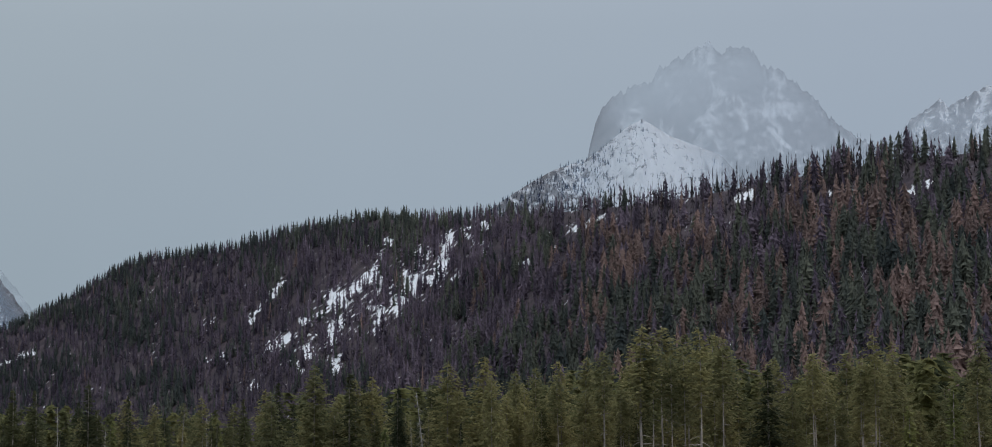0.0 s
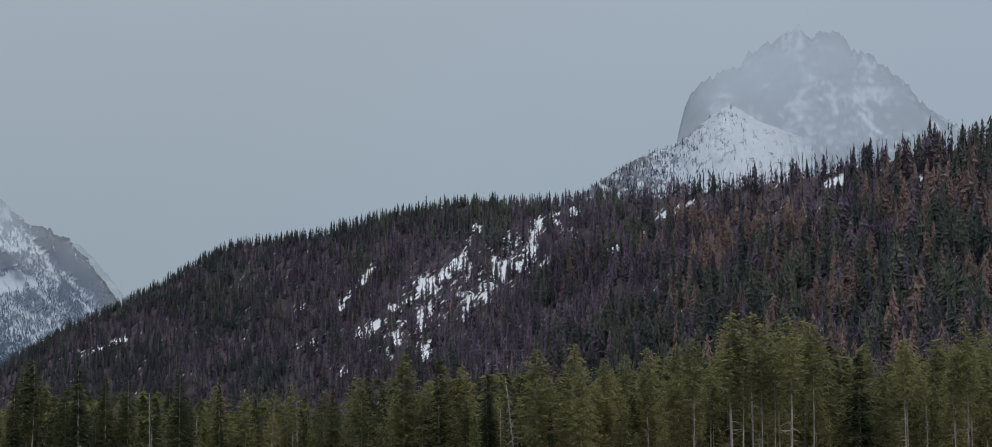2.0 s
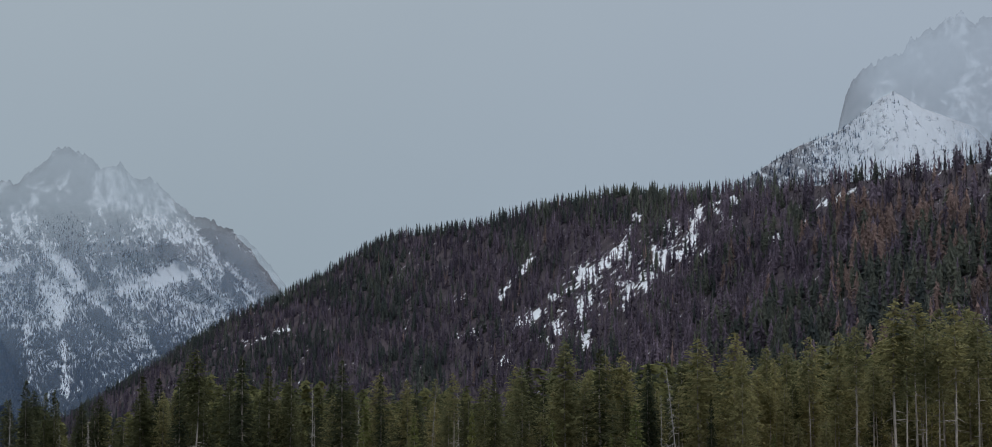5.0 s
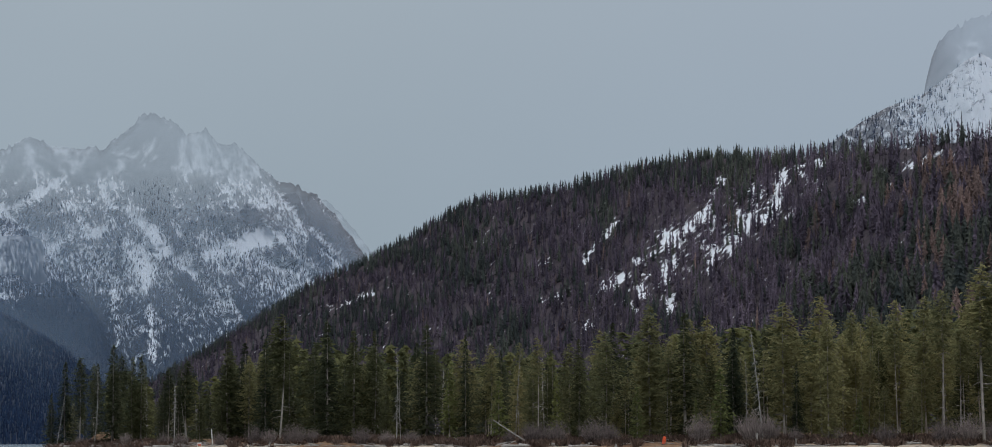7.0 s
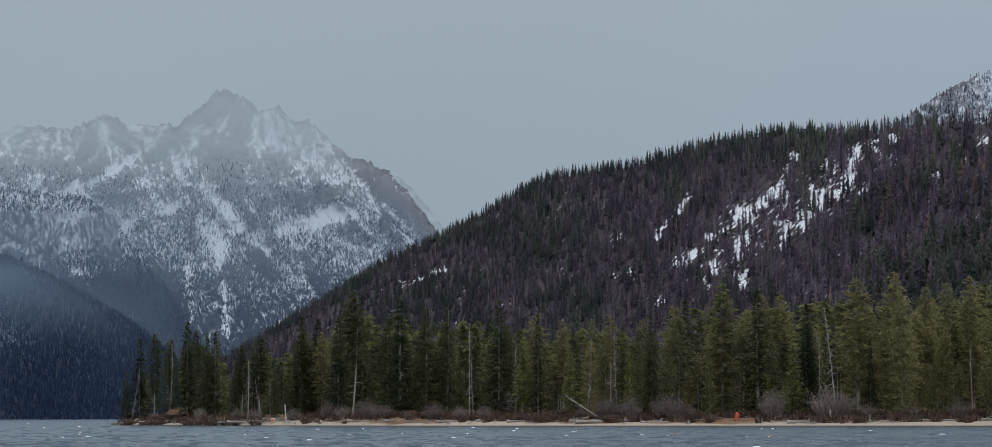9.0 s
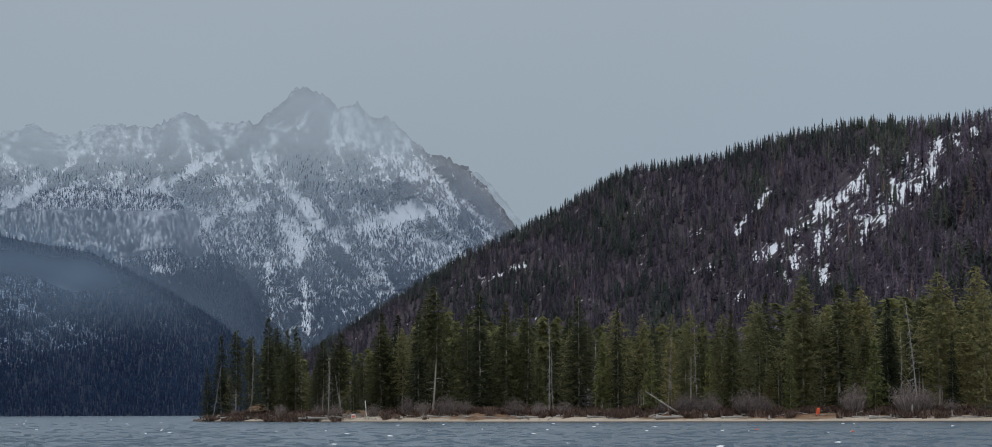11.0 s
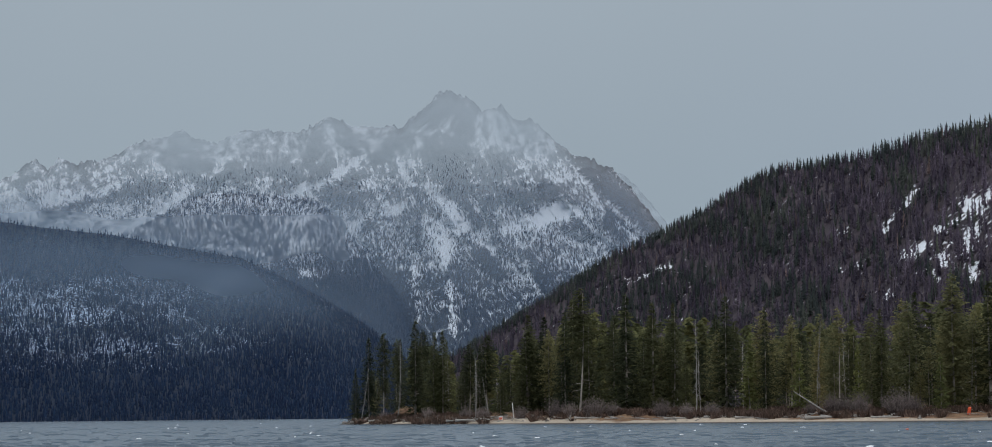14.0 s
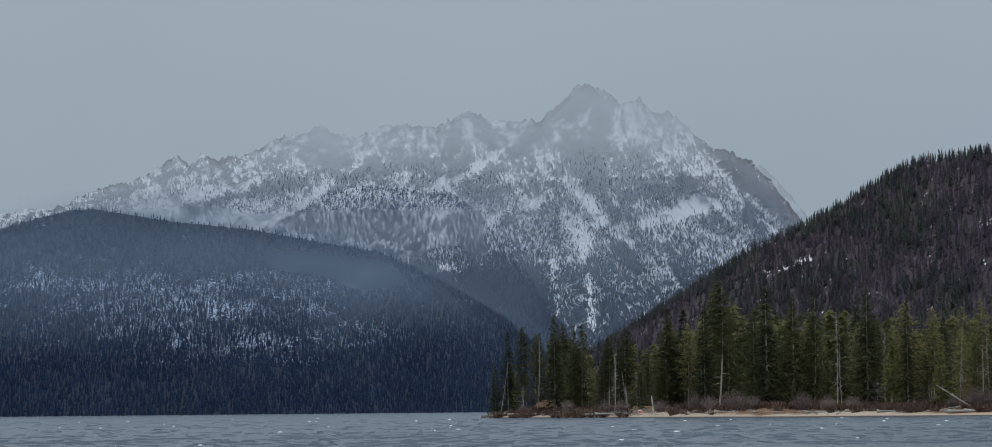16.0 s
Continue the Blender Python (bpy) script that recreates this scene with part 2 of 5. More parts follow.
BRUSH = foliage("red_brown_shore_brush", (0.078, 0.052, 0.044), (0.155, 0.106, 0.082), "tone", None, (0.5, 1.5))

# ================= lie of the land =================
SHORE = curve_of([(-40, 330), (-14, 332), (0, 346), (6, 358), (12, 374), (15.5, 402), (19.4, 458), (20.5, 520)])
HILL_TOP = curve_of([(18.6, 0.35), (17.4, 0.95), (16.45, 1.5), (15.69, 1.95), (14.16, 2.9), (12.63, 3.85), (12.04, 4.06), (10.55, 4.8), (9.05, 5.7), (8.44, 5.85), (6.75, 6.05), (5.21, 6.47), (3.66, 6.76), (2.88, 6.86),
                     (1.31, 6.82), (-0.25, 6.93), (-1.82, 7.02), (-3.39, 7.16), (-4.95, 7.34), (-6.51, 7.62), (-8.06, 7.86), (-9.6, 8.08), (-12.15, 8.25), (-16, 8.4)])
TOPS = curve_of([(19.2, 1.3), (18.66, 1.9), (17.5, 2.3), (16.4, 1.75), (15.2, 2.0), (13.5, 3.0), (12.2, 2.95), (10, 2.8), (8, 2.6), (6.3, 2.6), (4.5, 3.3), (3.7, 3.1), (1.2, 3.4), (0, 3.4), (-2, 3.7), (-3.7, 4.25), (-5.4, 4.15), (-7, 3.5), (-9.5, 4.1), (-12, 3.9), (-14, 3.9)])
HILL_FAR = curve_of([(-16, 1250), (-8, 1400), (-3, 1600), (1, 1920), (8, 2300), (18, 2650)])


def tip_edge(r):
    """The bearing at which the wooded point ends towards the open lake."""
    return np.interp(r, (0, 458, 480, 600, 900, 2000), (19.4, 19.4, 19.2, 18.6, 18.0, 18.0))


def land_height(az, r):
    az, r = np.asarray(az, float), np.asarray(r, float)
    inland = np.minimum(r - SHORE(az), (tip_edge(r) - az) * np.radians(1) * r)
    inland = np.where(az < -40, r - 330, inland)
    beach = np.interp(inland, (-60, -8, 0, 6, 9, 14, 60, 400, 2000), (-3, -0.8, 0, 0.75, 1.0, 1.5, 2.2, 6, 14))
    rough = (fbm(*[c / 9 for c in place(az, r)], 5) - 0.5) * np.interp(inland, (0, 8, 15), (0.0, 0.35, 1.1))
    knoll = 2.2 * np.exp(-((az - 17.75) / 0.33) ** 2 - ((r - 466) / 8) ** 2)
    own = 0.25 * step(9, 2, r) - 0.12
    home = np.where(r < 30, own - 1.2 * step(6, 30, r), beach)
    return np.where(r < 30, home, beach + rough + knoll)


def build_ground():
    az = np.concatenate([np.arange(-180, -42, 3), np.arange(-42, -14, 2), np.arange(-14, 20.6, 0.12), np.arange(21, 181, 3)])
    r = np.concatenate([[0.0, 1, 2, 3.5, 5, 7, 9, 12, 15, 20, 25, 30, 40, 60, 80, 160, 250, 300], np.arange(320, 520, 1.6), np.arange(524, 640, 8), [700, 800, 950, 1200, 1600, 2100, 2800, 3600, 4400, 4900]])
    A, R = np.meshgrid(az, r, indexing="ij")
    z = land_height(A, R)
    # open lake to the left of the point; low land behind the eye, which slopes down to the water on both sides
    z = np.where((A > 20.5) & (A < 60) & (R >= 30), -3.0, z)
    turn = np.abs(A)
    rear = 0.1 + 0.012 * np.minimum(R, 400) + 0.5 * (fbm(*[c / 11 for c in place(A, R)], 6) - 0.5) * step(4, 20, R)
    share = step(62, 100, turn)
    z = np.where(A > 20.5, z * (1 - share) + rear * share, z)
    z = np.where(A < -40, z * (1 - share) + rear * share, z)
    x, y = place(A, R)
    me = mesh_of("ground", np.stack([x, y, z], -1).reshape(-1, 3), grid_faces(*A.shape), GROUND, True)
    return tagged(new("ground", me), "sandy lake shore and brown forest floor", "ground", kind="structure")


def ground_material():
    m, t, b = nodes_of("sand_and_forest_floor", 0.95, 0.1)
    g = t.nodes.new("ShaderNodeNewGeometry")
    s = t.nodes.new("ShaderNodeSeparateXYZ")
    t.links.new(g.outputs["Position"], s.inputs["Vector"])
    broad, fine = tex_noise(t, 0.35, 5), tex_noise(t, 2.5, 8)
    sand = blend(t, ramp_value(t, fine, 0.3, 0.7), (0.33, 0.27, 0.21), (0.50, 0.43, 0.35))
    litter = blend(t, ramp_value(t, broad, 0.35, 0.65), (0.10, 0.055, 0.038), (0.26, 0.165, 0.10))
    litter = blend(t, 1.0, litter, ramp_value(t, fine, 0.25, 0.75, 0.55, 1.4), "MULTIPLY")
    drifted = ramp_value(t, tex_noise(t, 0.045, 3), 0.38, 0.62, 0.62, -0.15)
    line = sums(t, "ADD", sums(t, "ADD", s.outputs["Z"], drifted), ramp_value(t, broad, 0, 1, -0.5, 0.5))
    dry = blend(t, ramp_value(t, line, 0.75, 0.98), sand, litter)
    wet = ramp_value(t, s.outputs["Z"], 0.05, 0.22)
    t.links.new(blend(t, wet, (0.06, 0.05, 0.045), dry), b.inputs["Base Color"])
    bump(t, b, fine, 0.7, 0.08)
    return m


GROUND = ground_material()


# ---- lake with a short chop ----
def water_material():
    m, t, b = nodes_of("lake_water", 0.24, 0.5)
    b.inputs["Base Color"].default_value = (0.070, 0.104, 0.138, 1)
    b.inputs["IOR"].default_value = 1.33
    ripple = tex_noise(t, 2.4, 6, (0.9, 0.14, 1.0), 0.65)
    bump(t, b, ripple, 0.6, 0.10)
    return m


def build_lake():
    rng = np.random.default_rng(4)
    az = np.concatenate([np.arange(-180, -5, 7), np.arange(-5, 32, 0.085), np.arange(32, 181, 7)])
    r = np.concatenate([[4, 20, 60, 90], 95 * 1.0105 ** np.arange(0, 158), np.linspace(510, 2000, 30), [3500, 4900]])
    A, R = np.meshgrid(az, r, indexing="ij")
    x, y = place(A, R)
    z = np.zeros_like(x)
    for k in range(44):
        length = rng.uniform(0.5, 1.7)
        turn = radians(rng.normal(8, 24))
        kx, ky = math.cos(turn) * 2 * math.pi / length, math.sin(turn) * 2 * math.pi / length
        z += 0.0035 * length * np.sin(kx * x + ky * y + rng.uniform(0, 7))
    gust = (0.35 + 1.1 * fbm(x / 40, y / 25, 8)) * (0.55 + 0.45 * step(110, 220, R))
    z = z * gust * step(80, 110, R) * step(3200, 1500, R)
    me = mesh_of("lake", np.stack([x, y, z], -1).reshape(-1, 3), grid_faces(*A.shape), WATER, True)
    return tagged(new("lake_water", me), "grey wind-ruffled lake water with small waves", "lake", kind="structure")


def wavelets():
    """Short wind waves fitted to the camera: low crests, steep near faces, long backs."""
    wrng = np.random.default_rng(14)
    n = 3600
    az = wrng.uniform(-5, 32, n)
    # spaced evenly over the height of the view, not over the water
    r = 1 / wrng.uniform(1 / 480, 1 / 98, n)
    keep = (r < np.where(az < 20.2, SHORE(az) - 14, 480)) & (wrng.uniform(0, 1, n) < 0.25 + 1.3 * fbm(*[c / 14 for c in place(az, r)], 92, 3))
    az, r = az[keep], r[keep]
    n = len(az)
    x, y = place(az, r)
    long = wrng.uniform(0.12, 0.5, n) * (0.8 + r / 500)
    high = wrng.uniform(0.008, 0.026, n) * (0.7 + r / 500)
    turn = np.radians(az + wrng.normal(0, 16, n))
    k = 5
    t = np.linspace(-1, 1, k)
    shape = (1 - t ** 2)[None] * wrng.uniform(0.6, 1.2, (n, k))
    bow = wrng.normal(0, 0.10, n)[:, None] * (1 - t ** 2)[None]
    u = t[None] * long[:, None]
    lines = []
    for depth, rise in ((-1.0, 0.0), (0.0, 1.0), (1.6, 0.75), (5.5, 0.0)):
        w = bow + depth * high[:, None]
        lines.append(np.stack([x[:, None] + u * np.cos(turn)[:, None] - w * np.sin(turn)[:, None], y[:, None] + u * np.sin(turn)[:, None] + w * np.cos(turn)[:, None],
                               0.06 + (rise * shape - 1.4 * (rise == 0)) * high[:, None]], -1))
    v = np.stack(lines, 1).reshape(-1, 3)
    f = (grid_faces(4, k)[None] + (np.arange(n) * 4 * k)[:, None, None]).reshape(-1, 4)
    tagged(new("wavelets", mesh_of("wavelets", v, f, WATER, True)), "short steep wind waves on the lake, turned to face the camera", "waves", kind="stuff")


WATER = water_material()
build_ground()
build_lake()
wavelets()


# ---- burnt hillside behind the shore forest ----
# strips of snow: breadth, depth, then the bearings and heights along each
UPPER_STRIPS = [(0.09, 0.9, (0.22, 6.7, 0.88, 6.6, 0.53, 6.29)), (0.11, 1.0, (1.15, 6.56, 1.24, 6.07, 1.41, 5.45)), (0.10, 0.8, (1.81, 6.08, 1.9, 5.38, 2.21, 5.47)), (0.13, 1.0, (1.52, 5.38, 2.06, 5.28, 2.3, 4.73)),
                (0.12, 0.9, (2.53, 4.85, 2.37, 4.62)), (0.10, 0.9, (2.84, 4.62, 2.97, 4.16)), (0.05, 0.5, (3.15, 4.47, 2.83, 5.4)), (0.05, 0.7, (0.9, 5.6, 1.05, 5.37)), (0.04, 0.6, (0.12, 6.2, 0.36, 5.9))]
MIDDLE_STRIPS = [(0.07, 0.9, (2.66, 6.32, 2.9, 5.71, 3.45, 5.2)), (0.07, 0.9, (3.48, 5.25, 3.84, 4.94)), (0.12, 0.9, (4.07, 5.02, 3.95, 4.71)), (0.05, 0.7, (4.15, 4.64, 4.78, 4.38)), (0.10, 1.0, (3.92, 4.43, 4.08, 3.86)),
                 (0.10, 0.9, (3.96, 3.47, 3.93, 3.13)), (0.07, 0.9, (5.19, 5.34, 5.63, 4.96, 6.02, 4.45)), (0.05, 0.5, (4.23, 4.09, 4.7, 3.86)), (0.04, 0.3, (5.54, 6.12, 4.61, 5.65))]
LOWER_STRIPS = [(0.10, 0.8, (5.09, 3.94, 5.56, 3.76)), (0.10, 0.9, (4.67, 3.71, 4.52, 3.51)), (0.07, 0.8, (5.02, 3.48, 4.86, 3.14)), (0.07, 0.8, (5.92, 2.83, 6.11, 2.63)), (0.04, 0.5, (6.41, 4.57, 7.19, 4.27)), (0.05, 0.5, (6.41, 3.72, 7.03, 3.41)),
                (0.04, 0.5, (6.25, 5.35, 6.09, 5.11)), (0.07, 0.42, (12.3, 3.24, 11.2, 3.62)), (0.04, 0.42, (8.5, 5.05, 8.46, 4.9)), (0.05, 0.5, (12.45, 2.6, 12.3, 2.7))]
CREST_STRIPS = [(0.06, 0.8, (-1.8, 6.51, -2.66, 6.88)), (0.06, 0.8, (-4.12, 6.01, -4.51, 6.15)), (0.08, 0.9, (-6.02, 7.25, -6.3, 7.35)), (0.03, 0.5, (-1.33, 6.05, -1.8, 6.35)), (0.03, 0.6, (-4.14, 7.21, -4.53, 7.31)),
                (0.05, 0.6, (-8.2, 7.29, -8.88, 7.23)), (0.09, 0.8, (-9.56, 7.18, -10.6, 7.5)), (0.04, 0.4, (-7.5, 6.4, -7.65, 6.32)), (0.03, 0.35, (-4.58, 6.23, -5.82, 6.67)), (0.03, 0.6, (-0.48, 5.73, -0.79, 5.8))]


def strip(a, e, width, line, ragged=0.25, seed=99):
    """How near a place lies to a line of bearings and heights: 1 on it, fading over that width, ragged at the edges."""
    wander = ragged * (fbm(a * 3, e * 3, seed, 3) - 0.5) + 0.7 * ragged * (fbm(a * 11, e * 9, seed + 5, 4, 0.7) - 0.45)
    best = np.full(np.shape(a), 9.0)
    for k in range(0, len(line) - 2, 2):
        a0, e0, a1, e1 = line[k:k + 4]
        da, de = a1 - a0, e1 - e0
        t = np.clip(((a - a0) * da + (e - e0) * de) / (da * da + de * de), 0, 1)
        best = np.minimum(best, np.hypot(a - a0 - t * da, e - e0 - t * de))
    return np.exp(-(np.clip(best + wander, 0, 9) / width) ** 2)


def strips(a, e, rows, ragged=0.25):
    total = np.zeros(np.shape(a))
    for width, depth, line in rows:
        total = np.maximum(total, depth * strip(a, e, width, line, ragged))
    return total


def snow_on_hill(az, el):
    """How thick snow lies: open strips that run aslant down the hill, broken by rock and fallen trees."""
    total = strips(az, el, [(1.42 * w, d, line) for w, d, line in UPPER_STRIPS + MIDDLE_STRIPS + LOWER_STRIPS + CREST_STRIPS], 0.22)
    slide = step(0.9, 0.0, np.hypot((az - 3.4 + 1.1 * (el - 4.8)) / 2.2, (el - 4.8) / 2.2))
    return np.clip(1.15 * total + 0.32 * slide, 0, 1.1) - 0.5 * np.clip(fbm(az * 7, el * 7, 95, 4, 0.7) - 0.45, 0, 1) * (total > 0.05)


def hill_place(az, s):
    """A place on the hillside: bearing and share of the way from its foot (0) to its crest (1)."""
    top = HILL_FAR(az)
    depth = 260 + 60 * HILL_TOP(az)
    gully = ribs(az * 0.42 + s * 1.1, s * 0.5, 21, 4)
    r = top - depth * (1 - s) - 70 * (gully - 0.5) * np.sin(np.pi * np.clip(s, 0, 1))
    low = -0.05
    el = low + (HILL_TOP(az) - low) * np.clip(s, 0, 1) ** 0.92
    z = EYE + r * np.tan(np.radians(el)) + 5.0 * (fbm(az * 2.2, s * 7, 3) - 0.5) * np.sin(np.pi * np.clip(s, 0, 1))
    back = np.clip(s - 1, 0, 1)
    return r + 300 * back, np.where(s > 1, z - 500 * back ** 1.5 - 60 * back, z), el


def build_hill():
    az = np.arange(-16, 18.6, 0.095)
    s = np.concatenate([np.linspace(0, 1, 200), np.linspace(1.04, 1.5, 14)])
    A, S = np.meshgrid(az, s, indexing="ij")
    r, z, el = hill_place(A, S)
    x, y = place(A, r)
    snow = snow_on_hill(A, el) * 0.86 + 0.16 * (fbm(A * 1.2, S * 4, 13) - 0.5)
    me = mesh_of("hillside", np.stack([x, y, z], -1).reshape(-1, 3), grid_faces(*A.shape), HILL, True, {"snow": snow + 0.02, "along": A * 35 + 0.8 * z, "up": z})
    return tagged(new("hillside", me), "steep hillside with burnt forest and snow patches", "hillside", kind="structure")


build_hill()


# ================= far mountains =================
def mountain(name, label, skyline, near, far, az0, az1, rows, cols, material, snow_rule, clear_rule, gullies=120.0, jag=0.10, power=0.8, seed=1, summits=(), proud=None, wooded=None):
    top = curve_of(skyline)
    az = np.linspace(az0, az1, cols)
    s = np.concatenate([np.linspace(0, 1, rows), np.linspace(1.02, 1.5, 12)])
    A, S = np.meshgrid(az, s, indexing="ij")
    crest = top(A) + jag * (ribs(A * 3.1, 0.5, seed, 6, 0.75) - 0.55) * step(0, 1.0, top(A))
    inner = np.clip(S, 0, 1)
    el = crest * inner ** power - 0.16 * (1 - inner) ** 2
    # gullies run down and outwards from the nearest summit
    peaks = np.array(summits or ((az0 + az1) / 2,))
    warp = 1.5 * (fbm(A * 0.8, el * 1.1, seed + 3, 5, 0.6) - 0.5)
    k = np.argmin(np.abs((A + warp)[..., None] - peaks), -1)
    fan = (A + 0.5 * warp - peaks[k]) / (0.7 + 0.75 * np.clip(top(peaks[k]) - el, 0, 9)) + 37.3 * k
    rib = ribs(fan * 2.2, el * 0.45 + warp, seed + 7, 6, 0.62)
    gap = np.sort(np.abs((A + warp)[..., None] - peaks), -1)
    if len(peaks) > 1:
        rib = 0.42 + (rib - 0.42) * step(0.0, 0.5, gap[..., 1] - gap[..., 0])
    r = near + (far - near) * S - gullies * (rib - 0.5) * (0.25 + 0.75 * np.sin(np.pi * inner)) * (0.06 + 0.94 * step(0.25, 0.7, inner))
    if proud:
        r = r - proud(A, el) * np.sin(np.pi * inner) ** 0.5
    z = EYE + r * np.tan(np.radians(el))
    over = np.clip(S - 1, 0, 1)
    z = np.where(S > 1, z * (1 - 1.6 * over), z)
    x, y = place(A, r)
    # clear is opacity: lowered where haze should fade the slope into the sky
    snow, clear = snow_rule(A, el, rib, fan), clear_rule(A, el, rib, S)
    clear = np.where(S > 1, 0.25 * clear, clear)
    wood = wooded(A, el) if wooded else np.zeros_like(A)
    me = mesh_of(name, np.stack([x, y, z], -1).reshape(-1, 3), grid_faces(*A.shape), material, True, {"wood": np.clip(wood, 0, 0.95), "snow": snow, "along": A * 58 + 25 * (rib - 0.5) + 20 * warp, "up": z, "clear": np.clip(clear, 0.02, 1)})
    ob = tagged(new(name, me), label, "mountain")

    def spot(a, q):
        """Place, height and painted haze opacity at bearings a and shares q of the slope."""
        u = np.clip((a - az0) / (az1 - az0) * (cols - 1), 0, cols - 1.001)
        w = np.clip(q * (rows - 1), 0, rows - 1.001)
        i, j = u.astype(int), w.astype(int)
        u, w = u - i, w - j
        thick = np.clip(clear, 0.02, 1)

        def at(g):
            return (g[i, j] * (1 - u) + g[i + 1, j] * u) * (1 - w) + (g[i, j + 1] * (1 - u) + g[i + 1, j + 1] * u) * w
        return at(x), at(y), at(z), at(el), at(thick), at(rib), at(snow)
    return ob, spot


def blob(a, e, a0, e0, wa, we, lean=0.0):
    u, v = a - a0, e - e0
    return np.exp(-((u + lean * v) / wa) ** 2 - (v / we) ** 2)


GREAT_SKY = [(34, 4.2), (30.96, 4.77), (29.46, 5.01), (28.86, 5.32), (27.95, 5.56), (27.34, 5.79), (26.73, 6.21), (26.42, 6.0), (26.19, 6.26), (25.73, 6.11), (24.88, 6.34), (24.26, 6.65), (23.17, 6.96), (22.86, 6.73), (22.47, 6.65),
             (21.61, 6.96), (20.37, 6.95), (19.5, 7.28), (18.65, 7.01), (17.86, 7.08), (17.23, 7.54), (16.99, 7.85), (16.6, 7.92), (16.14, 7.76), (15.83, 7.44), (15.36, 7.59), (15.05, 7.27), (14.58, 7.19), (13.67, 6.4),
             (12.67, 5.99), (11.91, 5.2), (11.47, 4.5), (10.4, 3.0), (9, 1.5)]
SPUR_SKY = [(26.4, 3.2), (25.19, 4.18), (24.42, 4.52), (23.64, 4.95), (23.02, 5.33), (22.4, 5.46), (21.0, 5.4), (20.2, 5.36), (19.75, 5.15), (19.3, 4.65), (18.7, 3.95), (18.1, 3.25), (17.5, 2.35), (16.9, 1.3), (16.5, 0.4)]
FOREST_SKY = [(36, 3.6), (33, 4.1), (30.96, 4.44), (30.06, 4.7), (29.31, 4.9), (28.7, 4.93), (27.03, 4.66), (24.88, 4.43), (23.65, 4.2), (21.79, 3.88), (20.24, 3.15), (18.69, 2.2), (17.46, 1.1), (16.2, 0.3)]
TOWER_SKY = [(1.5, 6.0), (-0.02, 6.6), (-1.5, 7.4), (-2.22, 8.2), (-2.5, 9.09), (-2.71, 9.56), (-3.27, 10.01), (-3.9, 10.18), (-4.06, 10.49), (-4.69, 10.68), (-5.01, 10.93), (-5.32, 11.05), (-5.63, 10.76), (-5.87, 10.91), (-6.26, 10.94),
             (-6.49, 10.74), (-6.64, 10.47), (-7.02, 10.39), (-7.48, 9.99), (-7.94, 9.59), (-8.23, 9.2), (-8.69, 8.8), (-9.59, 8.31), (-11, 7.5)]
APRON_SKY = [(1.0, 6.4), (-0.02, 7.2), (-0.73, 7.66), (-1.52, 8.08), (-2.22, 8.28), (-2.78, 8.66), (-3.3, 9.1), (-3.65, 9.26), (-4.34, 8.83), (-5.58, 8.34), (-6.19, 7.63), (-7.5, 6.4)]
EAST_SKY = [(-8.6, 7.4), (-9.59, 8.31), (-10.06, 8.75), (-10.22, 9.05), (-10.69, 9.34), (-10.92, 9.52), (-11.14, 9.32), (-11.61, 9.58), (-12.19, 9.81), (-13.5, 10.1), (-15, 9.4), (-17, 8)]


# snow and bare rock on the great peak: breadth, depth, then the bearings and heights along each
BASIN_SNOW = [(0.17, 0.45, (20.46, 5.48, 19.52, 5.87, 18.82, 6.34)), (0.05, 0.45, (19.55, 6.99, 19.4, 6.29)), (0.09, 0.38, (19.12, 7.14, 18.77, 6.99)), (0.06, 0.25, (20.77, 5.99, 20.46, 5.6)), (0.13, 0.45, (24.34, 4.65, 23.57, 5.11, 22.95, 5.6)),
              (0.10, 0.35, (23.88, 6.22, 23.61, 5.84)), (0.10, 0.4, (24.88, 4.52, 24.19, 4.75)), (0.10, 0.35, (26.26, 5.26, 25.03, 5.45)), (0.12, 0.35, (26.87, 5.05, 26.46, 5.29)), (0.08, 0.2, (27.55, 4.97, 26.64, 4.9))]
FACE_SNOW = [(0.18, 0.42, (17.11, 5.55, 16.69, 5.11, 16.34, 4.61)), (0.14, 0.3, (18.28, 4.93, 17.58, 5.27)), (0.09, 0.3, (17.96, 6.44, 17.77, 5.92)), (0.12, 0.18, (17.36, 6.9, 17.73, 5.43)), (0.15, 0.32, (17.19, 4.8, 16.77, 3.71)),
             (0.09, 0.34, (17.55, 3.56, 17.43, 2.32)), (0.08, 0.46, (16.68, 3.24, 16.54, 1.97)), (0.10, 0.3, (16.73, 4.02, 16.88, 4.64)), (0.10, 0.3, (19.22, 4.43, 18.83, 4.74))]
GULLY_SNOW = [(0.17, 0.5, (15.25, 4.59, 14.55, 4.66, 13.85, 4.99)), (0.10, 0.4, (14.87, 4.12, 15.1, 4.39)), (0.05, 0.5, (13.54, 4.99, 12.82, 4.16)), (0.05, 0.45, (15.1, 3.93, 14.45, 3.06)), (0.05, 0.35, (15.87, 4.29, 14.87, 3.38)),
              (0.10, 0.4, (15.95, 7.19, 15.83, 6.42)), (0.05, 0.3, (15.53, 6.95, 15.77, 6.42)), (0.26, 0.16, (15.46, 6.72, 14.84, 6.25, 14.21, 6.55)), (0.18, 0.22, (14.14, 5.85, 13.52, 5.96)), (0.06, 0.2, (15.08, 5.55, 15.48, 4.94)),
              (0.05, 0.3, (13.14, 5.52, 12.87, 4.9)), (0.08, 0.2, (13.94, 3.83, 13.17, 3.51)), (0.06, 0.25, (12.54, 4.66, 12.15, 4.35))]
